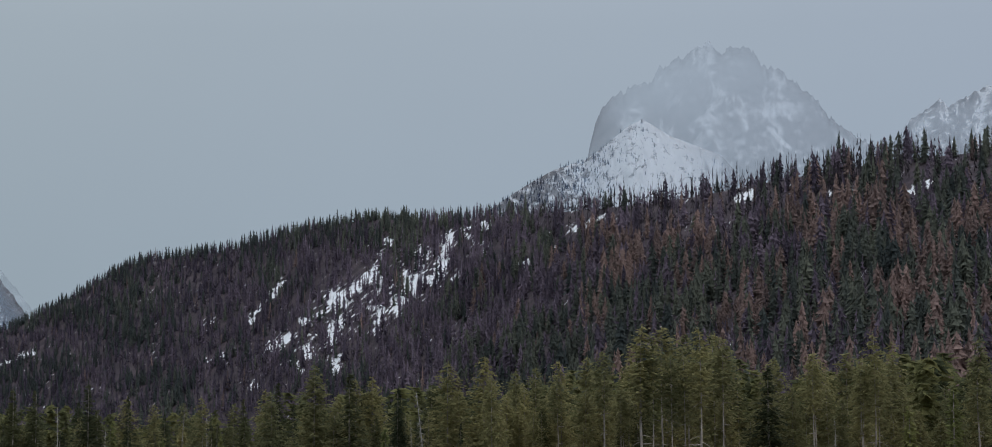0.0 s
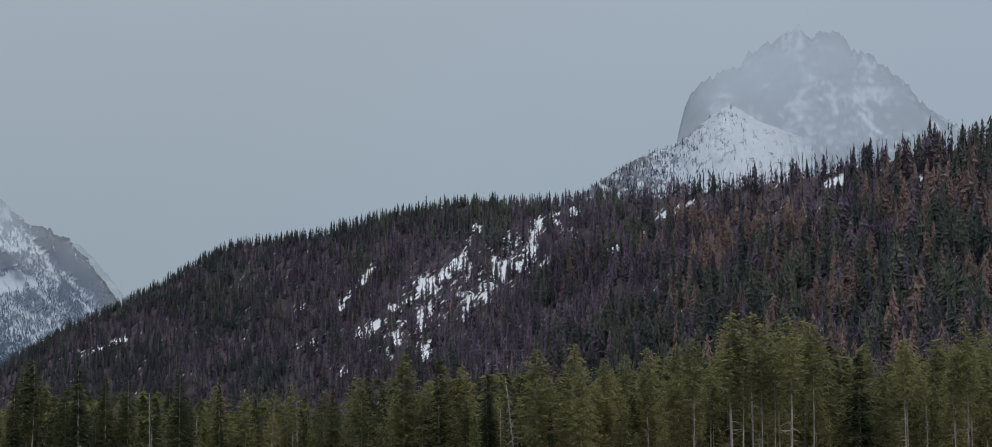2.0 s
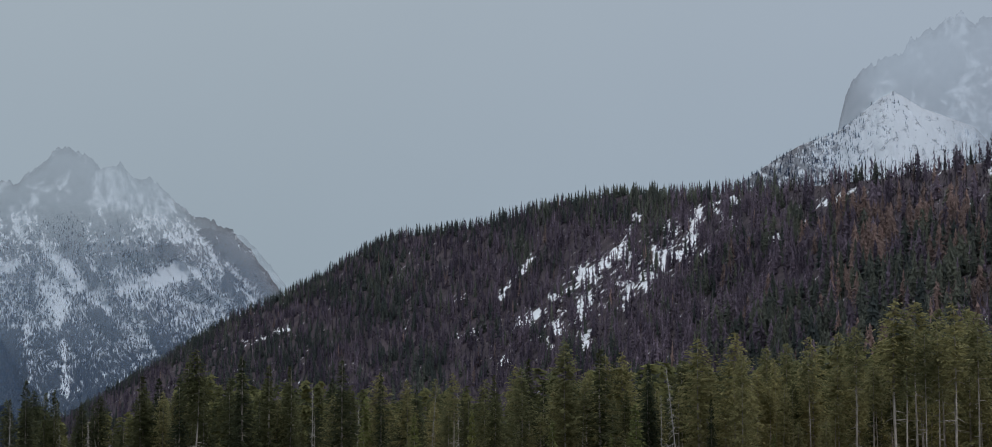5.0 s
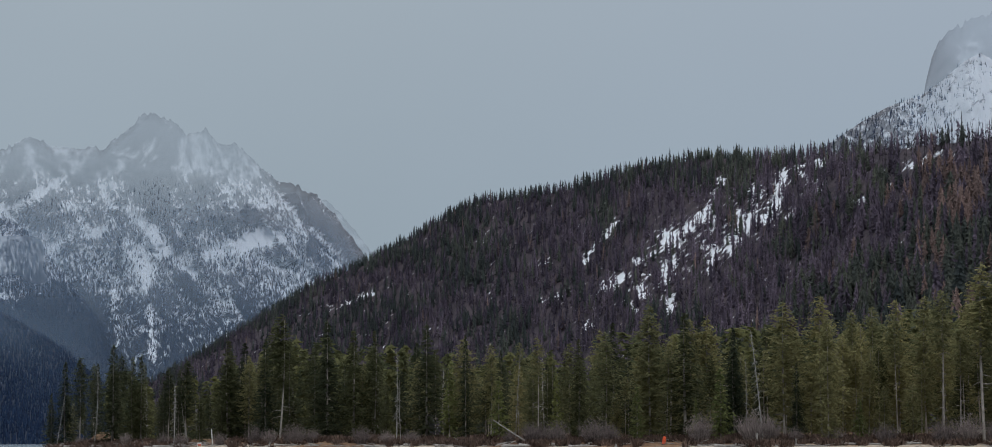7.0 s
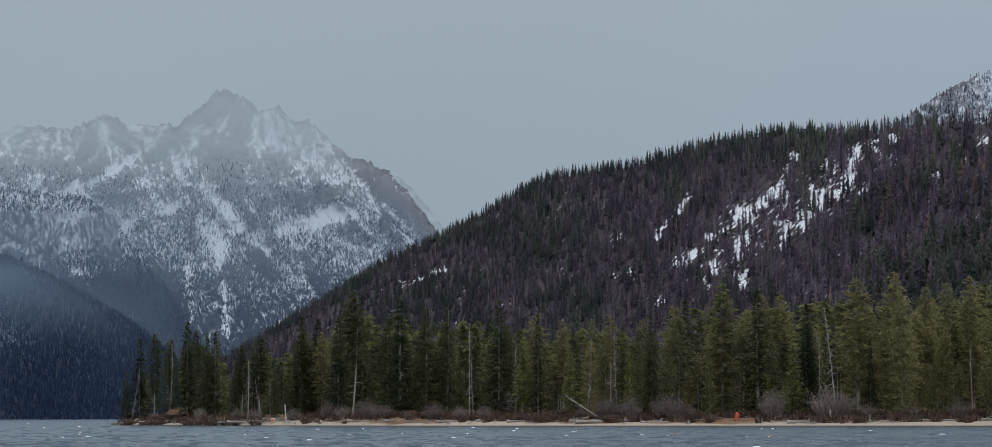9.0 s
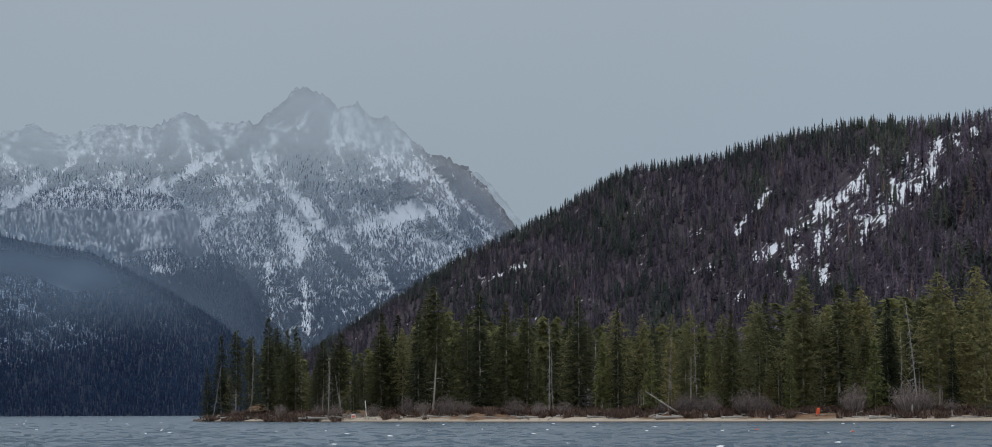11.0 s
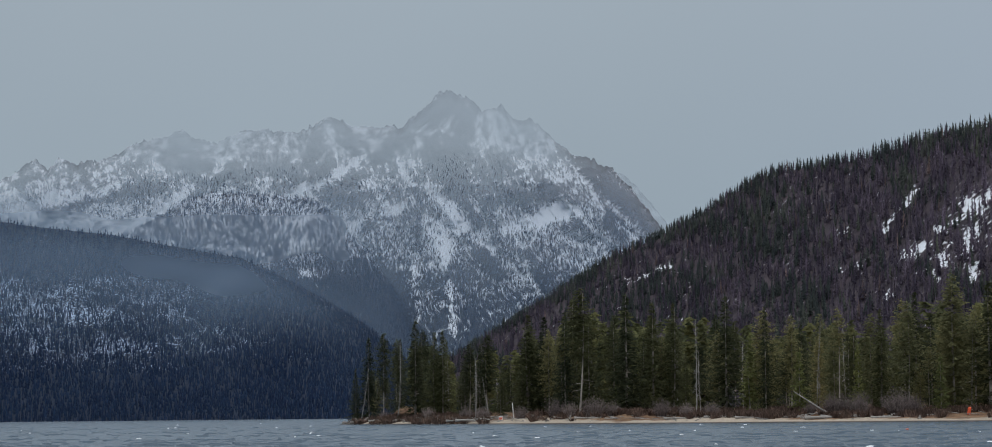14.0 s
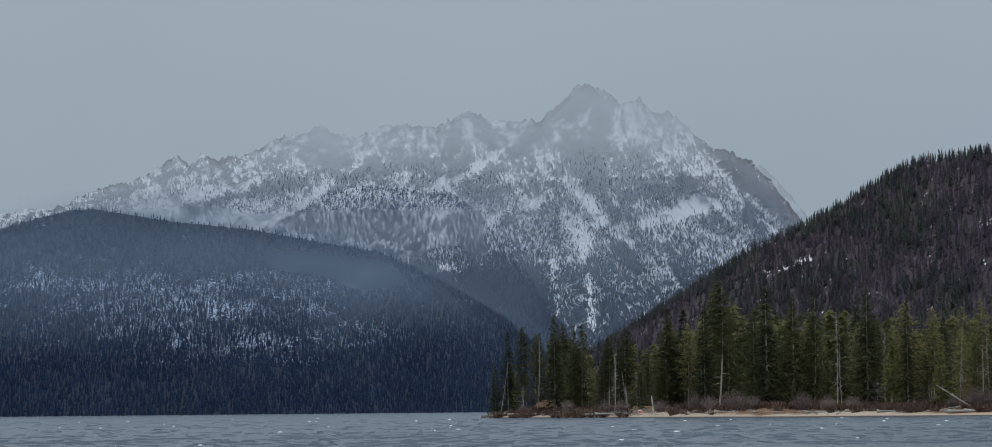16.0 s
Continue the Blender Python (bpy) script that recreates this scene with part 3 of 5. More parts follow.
BARE_FACES = [(0.30, 0.42, (16.63, 6.43, 16.48, 5.57)), (0.12, 0.36, (16.48, 5.49, 15.95, 4.71)), (0.18, 0.46, (15.39, 5.36, 14.23, 5.43)), (0.12, 0.3, (15.79, 5.1, 15.32, 5.4)), (0.22, 0.42, (13.21, 6.22, 12.52, 5.36, 11.69, 4.54)),
              (0.18, 0.3, (12.84, 5.06, 12.38, 4.43)), (0.22, 0.32, (16.62, 7.74, 17.17, 7.28)), (0.14, 0.25, (16.15, 7.58, 16.31, 6.96)), (0.14, 0.3, (19.83, 6.84, 20.02, 6.4)), (0.13, 0.4, (19.17, 6.76, 18.93, 6.49)), (0.12, 0.3, (19.51, 7.22, 19.2, 6.99))]
DARK_RIBS = [(0.25, 0.3, (23.41, 6.76, 23.1, 6.04)), (0.20, 0.2, (21.55, 6.77, 21.24, 6.46)), (0.13, 0.32, (17.17, 7.47, 18.11, 6.64, 18.98, 5.87, 19.68, 5.36)), (0.16, 0.36, (22.87, 5.48, 22.17, 5.88, 21.08, 6.1, 20.46, 5.91)),
             (0.14, 0.36, (26.49, 4.9, 25.72, 5.14, 24.65, 5.45, 23.57, 5.68)), (0.06, 0.35, (30.26, 4.77, 28.31, 5.24, 26.49, 5.93)), (0.16, 0.28, (16.34, 4.4, 15.42, 3.46)), (0.12, 0.2, (19.53, 5.13, 18.59, 5.43)), (0.12, 0.2, (14.24, 4.61, 13.31, 4.68))]
GLADES = [(0.11, 0.42, (20.59, 4.02, 20.23, 4.28)), (0.08, 0.42, (21.71, 4.08, 21.09, 3.9)), (0.14, 0.32, (20.62, 4.67, 20.15, 4.9)), (0.08, 0.38, (20.31, 3.5, 19.88, 3.42)), (0.08, 0.25, (24.0, 4.35, 23.4, 4.25)), (0.07, 0.25, (22.6, 4.2, 22.2, 4.1))]
TOWER_SNOW = [(0.05, 0.5, (-6.75, 9.0, -7.3, 8.4)), (0.16, 0.35, (-6.5, 9.35, -7.5, 9.45)), (0.08, 0.4, (-6.9, 10.2, -7.15, 10.1)), (0.07, 0.25, (-4.2, 10.3, -4.6, 9.6)), (0.10, 0.2, (-5.6, 9.9, -6.2, 9.1)), (0.06, 0.4, (-8.4, 8.75, -8.9, 8.35)), (0.08, 0.2, (-5.0, 9.3, -5.6, 8.6))]
TOWER_ROCK = [(0.35, 0.4, (-2.7, 9.3, -2.5, 8.4)), (0.3, 0.25, (-3.6, 9.9, -4.6, 9.2)), (0.25, 0.2, (-6.2, 10.6, -6.4, 9.9)), (0.2, 0.2, (-7.6, 9.1, -8.1, 8.7))]


def great_snow(a, e, rib, fan):
    v = 0.55 - 0.55 * (rib - 0.5) + 0.24 * (fbm(fan * 26, e * 10, 44, 5, 0.8) - 0.5) + 0.24 * (fbm(a * 9, e * 9, 47, 4, 0.8) - 0.5) + 0.3 * (fbm(a * 2.2, e * 2.8, 45, 4, 0.7) - 0.5)
    ledges = ribs(a * 5.5 - e * 2.5, e * 5.0 + a * 1.6, 49, 4, 0.6)
    v += 0.75 * (0.5 - ledges) * step(4.6, 6.0, e) - 0.24 * step(16.8, 19.2, a) * step(4.4, 3.2, e) + 0.06 * step(19, 22, a) - 0.04 * step(5.0, 4.0, e) - 0.20 * step(3.9, 2.7, e) - 0.20 * step(2.6, 1.4, e)
    return v + 1.0 * strips(a, e, BASIN_SNOW + FACE_SNOW + GULLY_SNOW) - 0.95 * strips(a, e, BARE_FACES + DARK_RIBS)


def great_relief(a, e):
    return 90 * strips(a, e, DARK_RIBS + BARE_FACES) - 40 * strips(a, e, BASIN_SNOW + GULLY_SNOW)


# Share of dark forest floor, coloured blue to stand in for haze
def hazy_blue_floor(a, e):
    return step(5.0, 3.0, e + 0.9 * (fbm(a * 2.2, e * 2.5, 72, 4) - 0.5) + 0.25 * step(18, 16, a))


def lower_snow(a, e, rib, fan):
    v = 0.465 - 0.2 * (rib - 0.5) + 0.35 * (fbm(a * 9, e * 5, 9, 4, 0.7) - 0.5) + 0.35 * (fbm(a * 2.5, e * 4, 10, 4, 0.6) - 0.5)
    return v + strips(a, e, GLADES) - 0.36 * step(4.3, 2.8, e) + 0.06 * step(4.6, 5.3, e)


def ridge_snow(a, e, rib, fan):
    v = 0.20 + 0.35 * (fbm(a * 14, e * 14, 19, 4, 0.7) - 0.5) + 0.5 * (fbm(a * 1.2, e * 4.2, 20, 4) - 0.47)
    v += 0.22 * blob(a, e, 29.2, 3.05, 2.6, 0.22) + 0.16 * blob(a, e, 26.0, 2.6, 3.2, 0.45) + 0.18 * blob(a, e, 25.0, 1.75, 2.6, 0.35) + 0.15 * blob(a, e, 27.6, 3.75, 0.7, 0.12)
    return v - 0.6 * step(1.25, 0.75, e) - 0.15 * step(3.3, 4.0, e) - 0.12 * step(22.5, 20, a)


# Haze painted by bearing and height: the peak turns see-through upwards
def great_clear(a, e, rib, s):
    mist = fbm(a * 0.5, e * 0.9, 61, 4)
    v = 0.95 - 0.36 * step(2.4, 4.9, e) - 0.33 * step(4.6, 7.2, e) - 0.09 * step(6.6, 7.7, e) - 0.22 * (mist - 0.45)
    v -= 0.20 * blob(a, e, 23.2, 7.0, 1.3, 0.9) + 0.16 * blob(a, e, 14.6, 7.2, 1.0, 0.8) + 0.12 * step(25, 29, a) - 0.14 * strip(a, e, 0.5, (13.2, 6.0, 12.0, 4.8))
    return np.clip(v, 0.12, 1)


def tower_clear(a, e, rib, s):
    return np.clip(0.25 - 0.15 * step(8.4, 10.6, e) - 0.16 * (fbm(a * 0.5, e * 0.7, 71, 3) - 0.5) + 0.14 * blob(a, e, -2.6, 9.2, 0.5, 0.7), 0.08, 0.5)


great, great_spot = mountain("mountain", "snow-streaked granite peak, made see-through towards the top for haze", GREAT_SKY, 3000, 4100, 9, 34, 190, 700, ROCK, great_snow, great_clear, 150, 0.30, 0.85, 3, (16.7, 20.6, 23.8, 28.5), great_relief, hazy_blue_floor)
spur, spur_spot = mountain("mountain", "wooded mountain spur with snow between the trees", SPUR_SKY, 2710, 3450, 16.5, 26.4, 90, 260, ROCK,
                           lower_snow, lambda a, e, rib, s: 0.66 + 0.34 * step(4.5, 2.8, e), 36, 0.05, 0.8, 12, (22.0,), None, hazy_blue_floor)
forest_ridge, forest_spot = mountain("wooded_ridge", "conifer ridge above the far lake shore, coloured dark haze blue", FOREST_SKY, 1560, 2550, 16.2, 36, 110, 330, WOODED,
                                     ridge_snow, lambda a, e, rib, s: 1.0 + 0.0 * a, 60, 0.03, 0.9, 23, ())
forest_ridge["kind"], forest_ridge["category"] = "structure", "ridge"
tower, tower_spot = mountain("mountain", "craggy granite tower, made mostly see-through for haze", TOWER_SKY, 3300, 4500, -11, 1.5, 140, 380, CRAG,
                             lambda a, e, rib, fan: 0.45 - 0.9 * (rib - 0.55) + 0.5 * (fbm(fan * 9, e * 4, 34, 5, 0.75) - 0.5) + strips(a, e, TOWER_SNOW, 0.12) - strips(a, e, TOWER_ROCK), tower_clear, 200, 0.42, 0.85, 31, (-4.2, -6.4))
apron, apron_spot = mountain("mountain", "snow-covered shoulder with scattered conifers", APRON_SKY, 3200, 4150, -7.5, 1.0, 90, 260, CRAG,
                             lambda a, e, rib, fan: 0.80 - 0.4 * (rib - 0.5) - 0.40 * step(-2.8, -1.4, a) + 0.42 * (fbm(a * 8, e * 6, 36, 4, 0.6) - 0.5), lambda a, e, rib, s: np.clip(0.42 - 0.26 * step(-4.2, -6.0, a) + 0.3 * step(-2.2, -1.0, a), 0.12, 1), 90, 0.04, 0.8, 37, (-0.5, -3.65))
east, east_spot = mountain("mountain", "snowy crag behind the burnt hill, part see-through for haze", EAST_SKY, 3600, 4700, -17, -8.6, 70, 200, CRAG,
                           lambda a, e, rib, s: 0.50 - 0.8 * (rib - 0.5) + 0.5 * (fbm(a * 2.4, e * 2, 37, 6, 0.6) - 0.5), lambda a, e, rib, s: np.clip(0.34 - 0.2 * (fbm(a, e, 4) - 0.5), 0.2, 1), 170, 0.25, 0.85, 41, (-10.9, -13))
veiled, _ = mountain("mountain", "rock shoulder, made almost see-through for haze", [(14.5, 5.6), (13.2, 6.05), (12.6, 5.95), (12.2, 5.72), (11.75, 5.2), (11.3, 4.6), (10.8, 4.0), (10, 2.6), (9, 1)], 3900, 4700, 9, 14.5, 50, 130, CRAG,
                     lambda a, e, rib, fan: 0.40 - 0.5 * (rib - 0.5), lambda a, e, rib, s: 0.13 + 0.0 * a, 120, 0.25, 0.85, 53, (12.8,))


# ---- upright see-through sheets that imitate blue haze in the basin and before the wooded ridge ----
def haze_screen(label, r, az0, az1, top, thickness, skyline, above):
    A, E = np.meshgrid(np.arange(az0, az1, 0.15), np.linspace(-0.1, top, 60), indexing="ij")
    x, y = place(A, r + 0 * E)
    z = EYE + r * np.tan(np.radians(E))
    # the sheet is trimmed along the skyline as seen from the camera
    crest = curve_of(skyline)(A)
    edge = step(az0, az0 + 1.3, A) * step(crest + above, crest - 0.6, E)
    me = mesh_of("haze_screen", np.stack([x, y, z], -1).reshape(-1, 3), grid_faces(*A.shape), HAZE_PAINT, True, {"thick": np.clip(thickness(A, E), 0, 0.9) * edge})
    return tagged(new("haze_screen", me), label, "mist", kind="stuff")


def basin_haze(a, e):
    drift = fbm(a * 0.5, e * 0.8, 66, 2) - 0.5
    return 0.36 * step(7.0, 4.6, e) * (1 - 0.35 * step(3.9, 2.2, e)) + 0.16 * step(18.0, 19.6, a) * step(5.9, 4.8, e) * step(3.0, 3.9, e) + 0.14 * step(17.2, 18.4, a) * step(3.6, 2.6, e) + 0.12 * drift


def ridge_haze(a, e):
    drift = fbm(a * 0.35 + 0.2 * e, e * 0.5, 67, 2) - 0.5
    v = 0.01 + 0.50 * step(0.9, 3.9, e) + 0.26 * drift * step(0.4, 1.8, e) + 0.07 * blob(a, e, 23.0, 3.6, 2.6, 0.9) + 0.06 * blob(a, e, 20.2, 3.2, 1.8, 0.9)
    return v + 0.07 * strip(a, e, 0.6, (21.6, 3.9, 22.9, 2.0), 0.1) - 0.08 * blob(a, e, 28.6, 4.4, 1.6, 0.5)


haze_screen("upright see-through sheet of blue haze before the basin and peak", 2675, 7.0, 36, 8.2, basin_haze, GREAT_SKY, 0.1)
haze_screen("upright see-through sheet of blue haze before the wooded ridge", 1500, 16.6, 37, 6.0, ridge_haze, FOREST_SKY, 0.7)


# ================= trees seen far off, too many to count =================
def far_conifer(rng, tiers, sides, blunt=0.75):
    """A slim conifer of unit height and unit width: ragged skirts, one above the other."""
    v, f = [], []
    for k in range(tiers):
        lo = 0.05 + 0.85 * k / tiers
        hi = min(1.0, lo + 0.10 + 1.1 / tiers)
        if k == tiers - 1:
            hi = 1.0
        wide = 0.5 * (1 - lo) ** blunt * rng.uniform(0.7, 1.15)
        c = len(v)
        dx, dy = rng.normal(0, 0.04), rng.normal(0, 0.04)
        v.append((dx * (1 - hi), dy * (1 - hi), hi))
        turn = rng.uniform(0, 6.3)
        for i in range(sides):
            a = turn + 2 * math.pi * i / sides
            w = wide * rng.uniform(0.35, 1.35)
            v.append((dx + w * math.cos(a), dy + w * math.sin(a), lo + rng.uniform(-0.05, 0.05)))
        for i in range(sides):
            f.append((c, c + 1 + i, c + 1 + (i + 1) % sides))
    return np.array(v), np.array(f)


def spray_conifer(rng, sprays, blunt=0.8, ragged=0.35):
    """A conifer of unit height and unit width: a slim core clothed in drooping sprays."""
    v, f = [(0.0, 0.0, 1.0)], []
    for i in range(4):
        a = 2 * math.pi * i / 4 + 0.4
        v.append((0.20 * math.cos(a), 0.20 * math.sin(a), 0.04))
    f += [(0, 1 + i, 1 + (i + 1) % 4) for i in range(4)]
    for k in range(sprays):
        h = 0.06 + 0.90 * (k + rng.uniform(0, 1)) / sprays
        a = 2.4 * k + rng.normal(0, 0.5)
        w = 0.5 * (1.03 - h) ** blunt * rng.uniform(1 - ragged, 1 + ragged)
        b = rng.uniform(0.35, 0.7)
        c = len(v)
        v += [(0.15 * w * math.cos(a), 0.15 * w * math.sin(a), h + rng.uniform(0.03, 0.09)), (w * math.cos(a + b), w * math.sin(a + b), h - rng.uniform(0.01, 0.07)), (w * math.cos(a - b), w * math.sin(a - b), h - rng.uniform(0.01, 0.07))]
        f.append((c, c + 1, c + 2))
    return np.array(v), np.array(f)


def burnt_conifer(rng, branches, spread=0.5):
    """A dead conifer: a thin stem with bare drooping branches."""
    v, f = [], []
    for i in range(3):
        a = 2 * math.pi * i / 3
        v.append((0.035 * math.cos(a), 0.035 * math.sin(a), 0.0))
    v.append((rng.normal(0, 0.02), rng.normal(0, 0.02), 1.0))
    f += [(0, 1, 3), (1, 2, 3), (2, 0, 3)]
    for _ in range(branches):
        h = 0.12 + 0.85 * rng.uniform(0, 1) ** 0.9
        a = rng.uniform(0, 6.3)
        w = spread * (1.02 - h) ** 0.8 * rng.uniform(0.5, 1.1)
        c = len(v)
        side = rng.uniform(0.10, 0.20)
        v += [(0, 0, h + rng.uniform(0.01, 0.06)), (w * math.cos(a), w * math.sin(a), h - rng.uniform(0.02, 0.12)),
              (0.6 * w * math.cos(a + side * 6), 0.6 * w * math.sin(a + side * 6), h - rng.uniform(0.02, 0.10))]
        f.append((c, c + 1, c + 2))
    return np.array(v), np.array(f)


def forest(name, label, kinds, rng, x, y, z, height, width, material, clear=None, lean=0.03, drift=None):
    """All the trees of one sort as one mesh, each with a turn, a lean and a tone of its own."""
    vs, fs, tones, clears, start = [], [], [], [], 0
    n = len(x)
    pick = rng.integers(0, len(kinds), n)
    turn, tone = rng.uniform(0, 6.3, n), rng.uniform(0, 1, n)
    if drift is not None:
        tone = np.clip(0.75 * tone ** 1.4 + drift, 0, 1)
    lx, ly = rng.normal(0, lean, n), rng.normal(0, lean, n)
    for k, (v, f) in enumerate(kinds):
        i = np.nonzero(pick == k)[0]
        if not len(i):
            continue
        c, s = np.cos(turn[i])[:, None], np.sin(turn[i])[:, None]
        px, py, pz = v[:, 0][None], v[:, 1][None], v[:, 2][None]
        h, w = height[i][:, None], width[i][:, None]
        X = x[i][:, None] + (px * c - py * s) * w + lx[i][:, None] * pz * h
        Y = y[i][:, None] + (px * s + py * c) * w + ly[i][:, None] * pz * h
        Z = z[i][:, None] + pz * h - 0.3
        vs.append(np.stack([X, Y, Z], -1).reshape(-1, 3))
        fs.append((f[None] + (start + np.arange(len(i)) * len(v))[:, None, None]).reshape(-1, 3))
        tones.append(np.repeat(tone[i], len(v)))
        clears.append(np.repeat(clear[i], len(v)) if clear is not None else np.ones(len(i) * len(v)))
        start += len(i) * len(v)
    me = mesh_of(name, np.concatenate(vs), np.concatenate(fs), material, False, {"tone": np.concatenate(tones), "clear": np.concatenate(clears)})
    return tagged(new(name, me), label, "forest", kind="stuff")


def crown_arrays(rng, height, low, width, shape, droop=0.35, density=1.0, gap=0.0, coarse=1.0):
    """Whorls of branches clothed in small needle sprays. shape: width at each share of the crown's height."""
    v, f = [], []
    z = low
    while z < height - 0.25:
        q = (z - low) / (height - low)
        reach = width * shape(q)
        count = max(3, int((4 + 5 * min(1, reach / 2)) * density))
        turn = rng.uniform(0, 6.3)
        for i in range(count):
            if rng.uniform() < gap:
                continue
            a = turn + 2 * math.pi * i / count + rng.normal(0, 0.25)
            length = reach * rng.uniform(0.6, 1.18)
            zz = z + rng.normal(0, 0.32)
            n = max(3, int(length * 4.6 / coarse))
            for k in range(n):
                d = length * (0.12 + 0.88 * (k + rng.uniform(0, 0.8)) / n)
                px, py = d * math.cos(a), d * math.sin(a)
                pz = zz - droop * d + 0.16 * d * d / max(length, 0.3) + rng.normal(0, 0.14)
                size = coarse * rng.uniform(0.26, 0.56) * (1.1 - 0.4 * d / max(length, 0.3))
                b = a + rng.normal(0, 0.9)
                ux, uy, uz = math.cos(b), math.sin(b), rng.uniform(-0.9, 0.5)
                sx, sy, sz = -math.sin(b), math.cos(b), rng.uniform(-1.0, 1.0)
                c = len(v)
                w = 0.34
                v += [(px - ux * size * 0.4, py - uy * size * 0.4, pz + 0.12 * size), (px + (ux * 0.2 + sx * w) * size, py + (uy * 0.2 + sy * w) * size, pz + (uz * 0.2 + sz * w) * size),
                      (px + ux * size, py + uy * size, pz + uz * size), (px + (ux * 0.2 - sx * w) * size, py + (uy * 0.2 - sy * w) * size, pz + (uz * 0.2 - sz * w) * size)]
                f += [(c, c + 1, c + 2), (c, c + 2, c + 3)]
        z += coarse * rng.uniform(0.36, 0.60) * (1.15 - 0.4 * q)
    c = len(v)
    v += [(0.10, 0, height - 0.8), (-0.06, 0.08, height - 0.8), (-0.06, -0.08, height - 0.8), (0, 0, height + 0.15)]
    f += [(c, c + 1, c + 3), (c + 1, c + 2, c + 3), (c + 2, c, c + 3)]
    return v, f


def cone(q):
    return (1 - q) ** 0.85 * (0.55 + 0.45 * min(1, q * 5))


def spire(q):
    return (1 - q) ** 0.85 * (0.8 + 0.2 * min(1, q * 8))


def rounded(q):
    return (min(1, q * 3.0) * 0.45 + 0.55) * max(0.0, 1 - q ** 2.2) ** 0.7


def unit_crown(rng, shape, low, width, coarse=3.9, density=0.8):
    v, f = crown_arrays(rng, 20, low, width, shape, 0.25, density, 0.1, coarse)
    v = np.array(v)
    return v / np.array((2 * width, 2 * width, 20)), np.array(f)


rng = np.random.default_rng(11)
SMALL = [far_conifer(rng, 2, 3) for _ in range(8)]
FULL = [spray_conifer(rng, 26, rng.uniform(0.6, 1.0)) for _ in range(12)]
BURNT = [burnt_conifer(rng, 34) for _ in range(10)]
NEARER = [spray_conifer(rng, 64, rng.uniform(0.5, 0.9)) for _ in range(12)]
STEMS = [burnt_conifer(rng, n, 0.36) for n in (5, 8, 12, 16, 20, 24)]


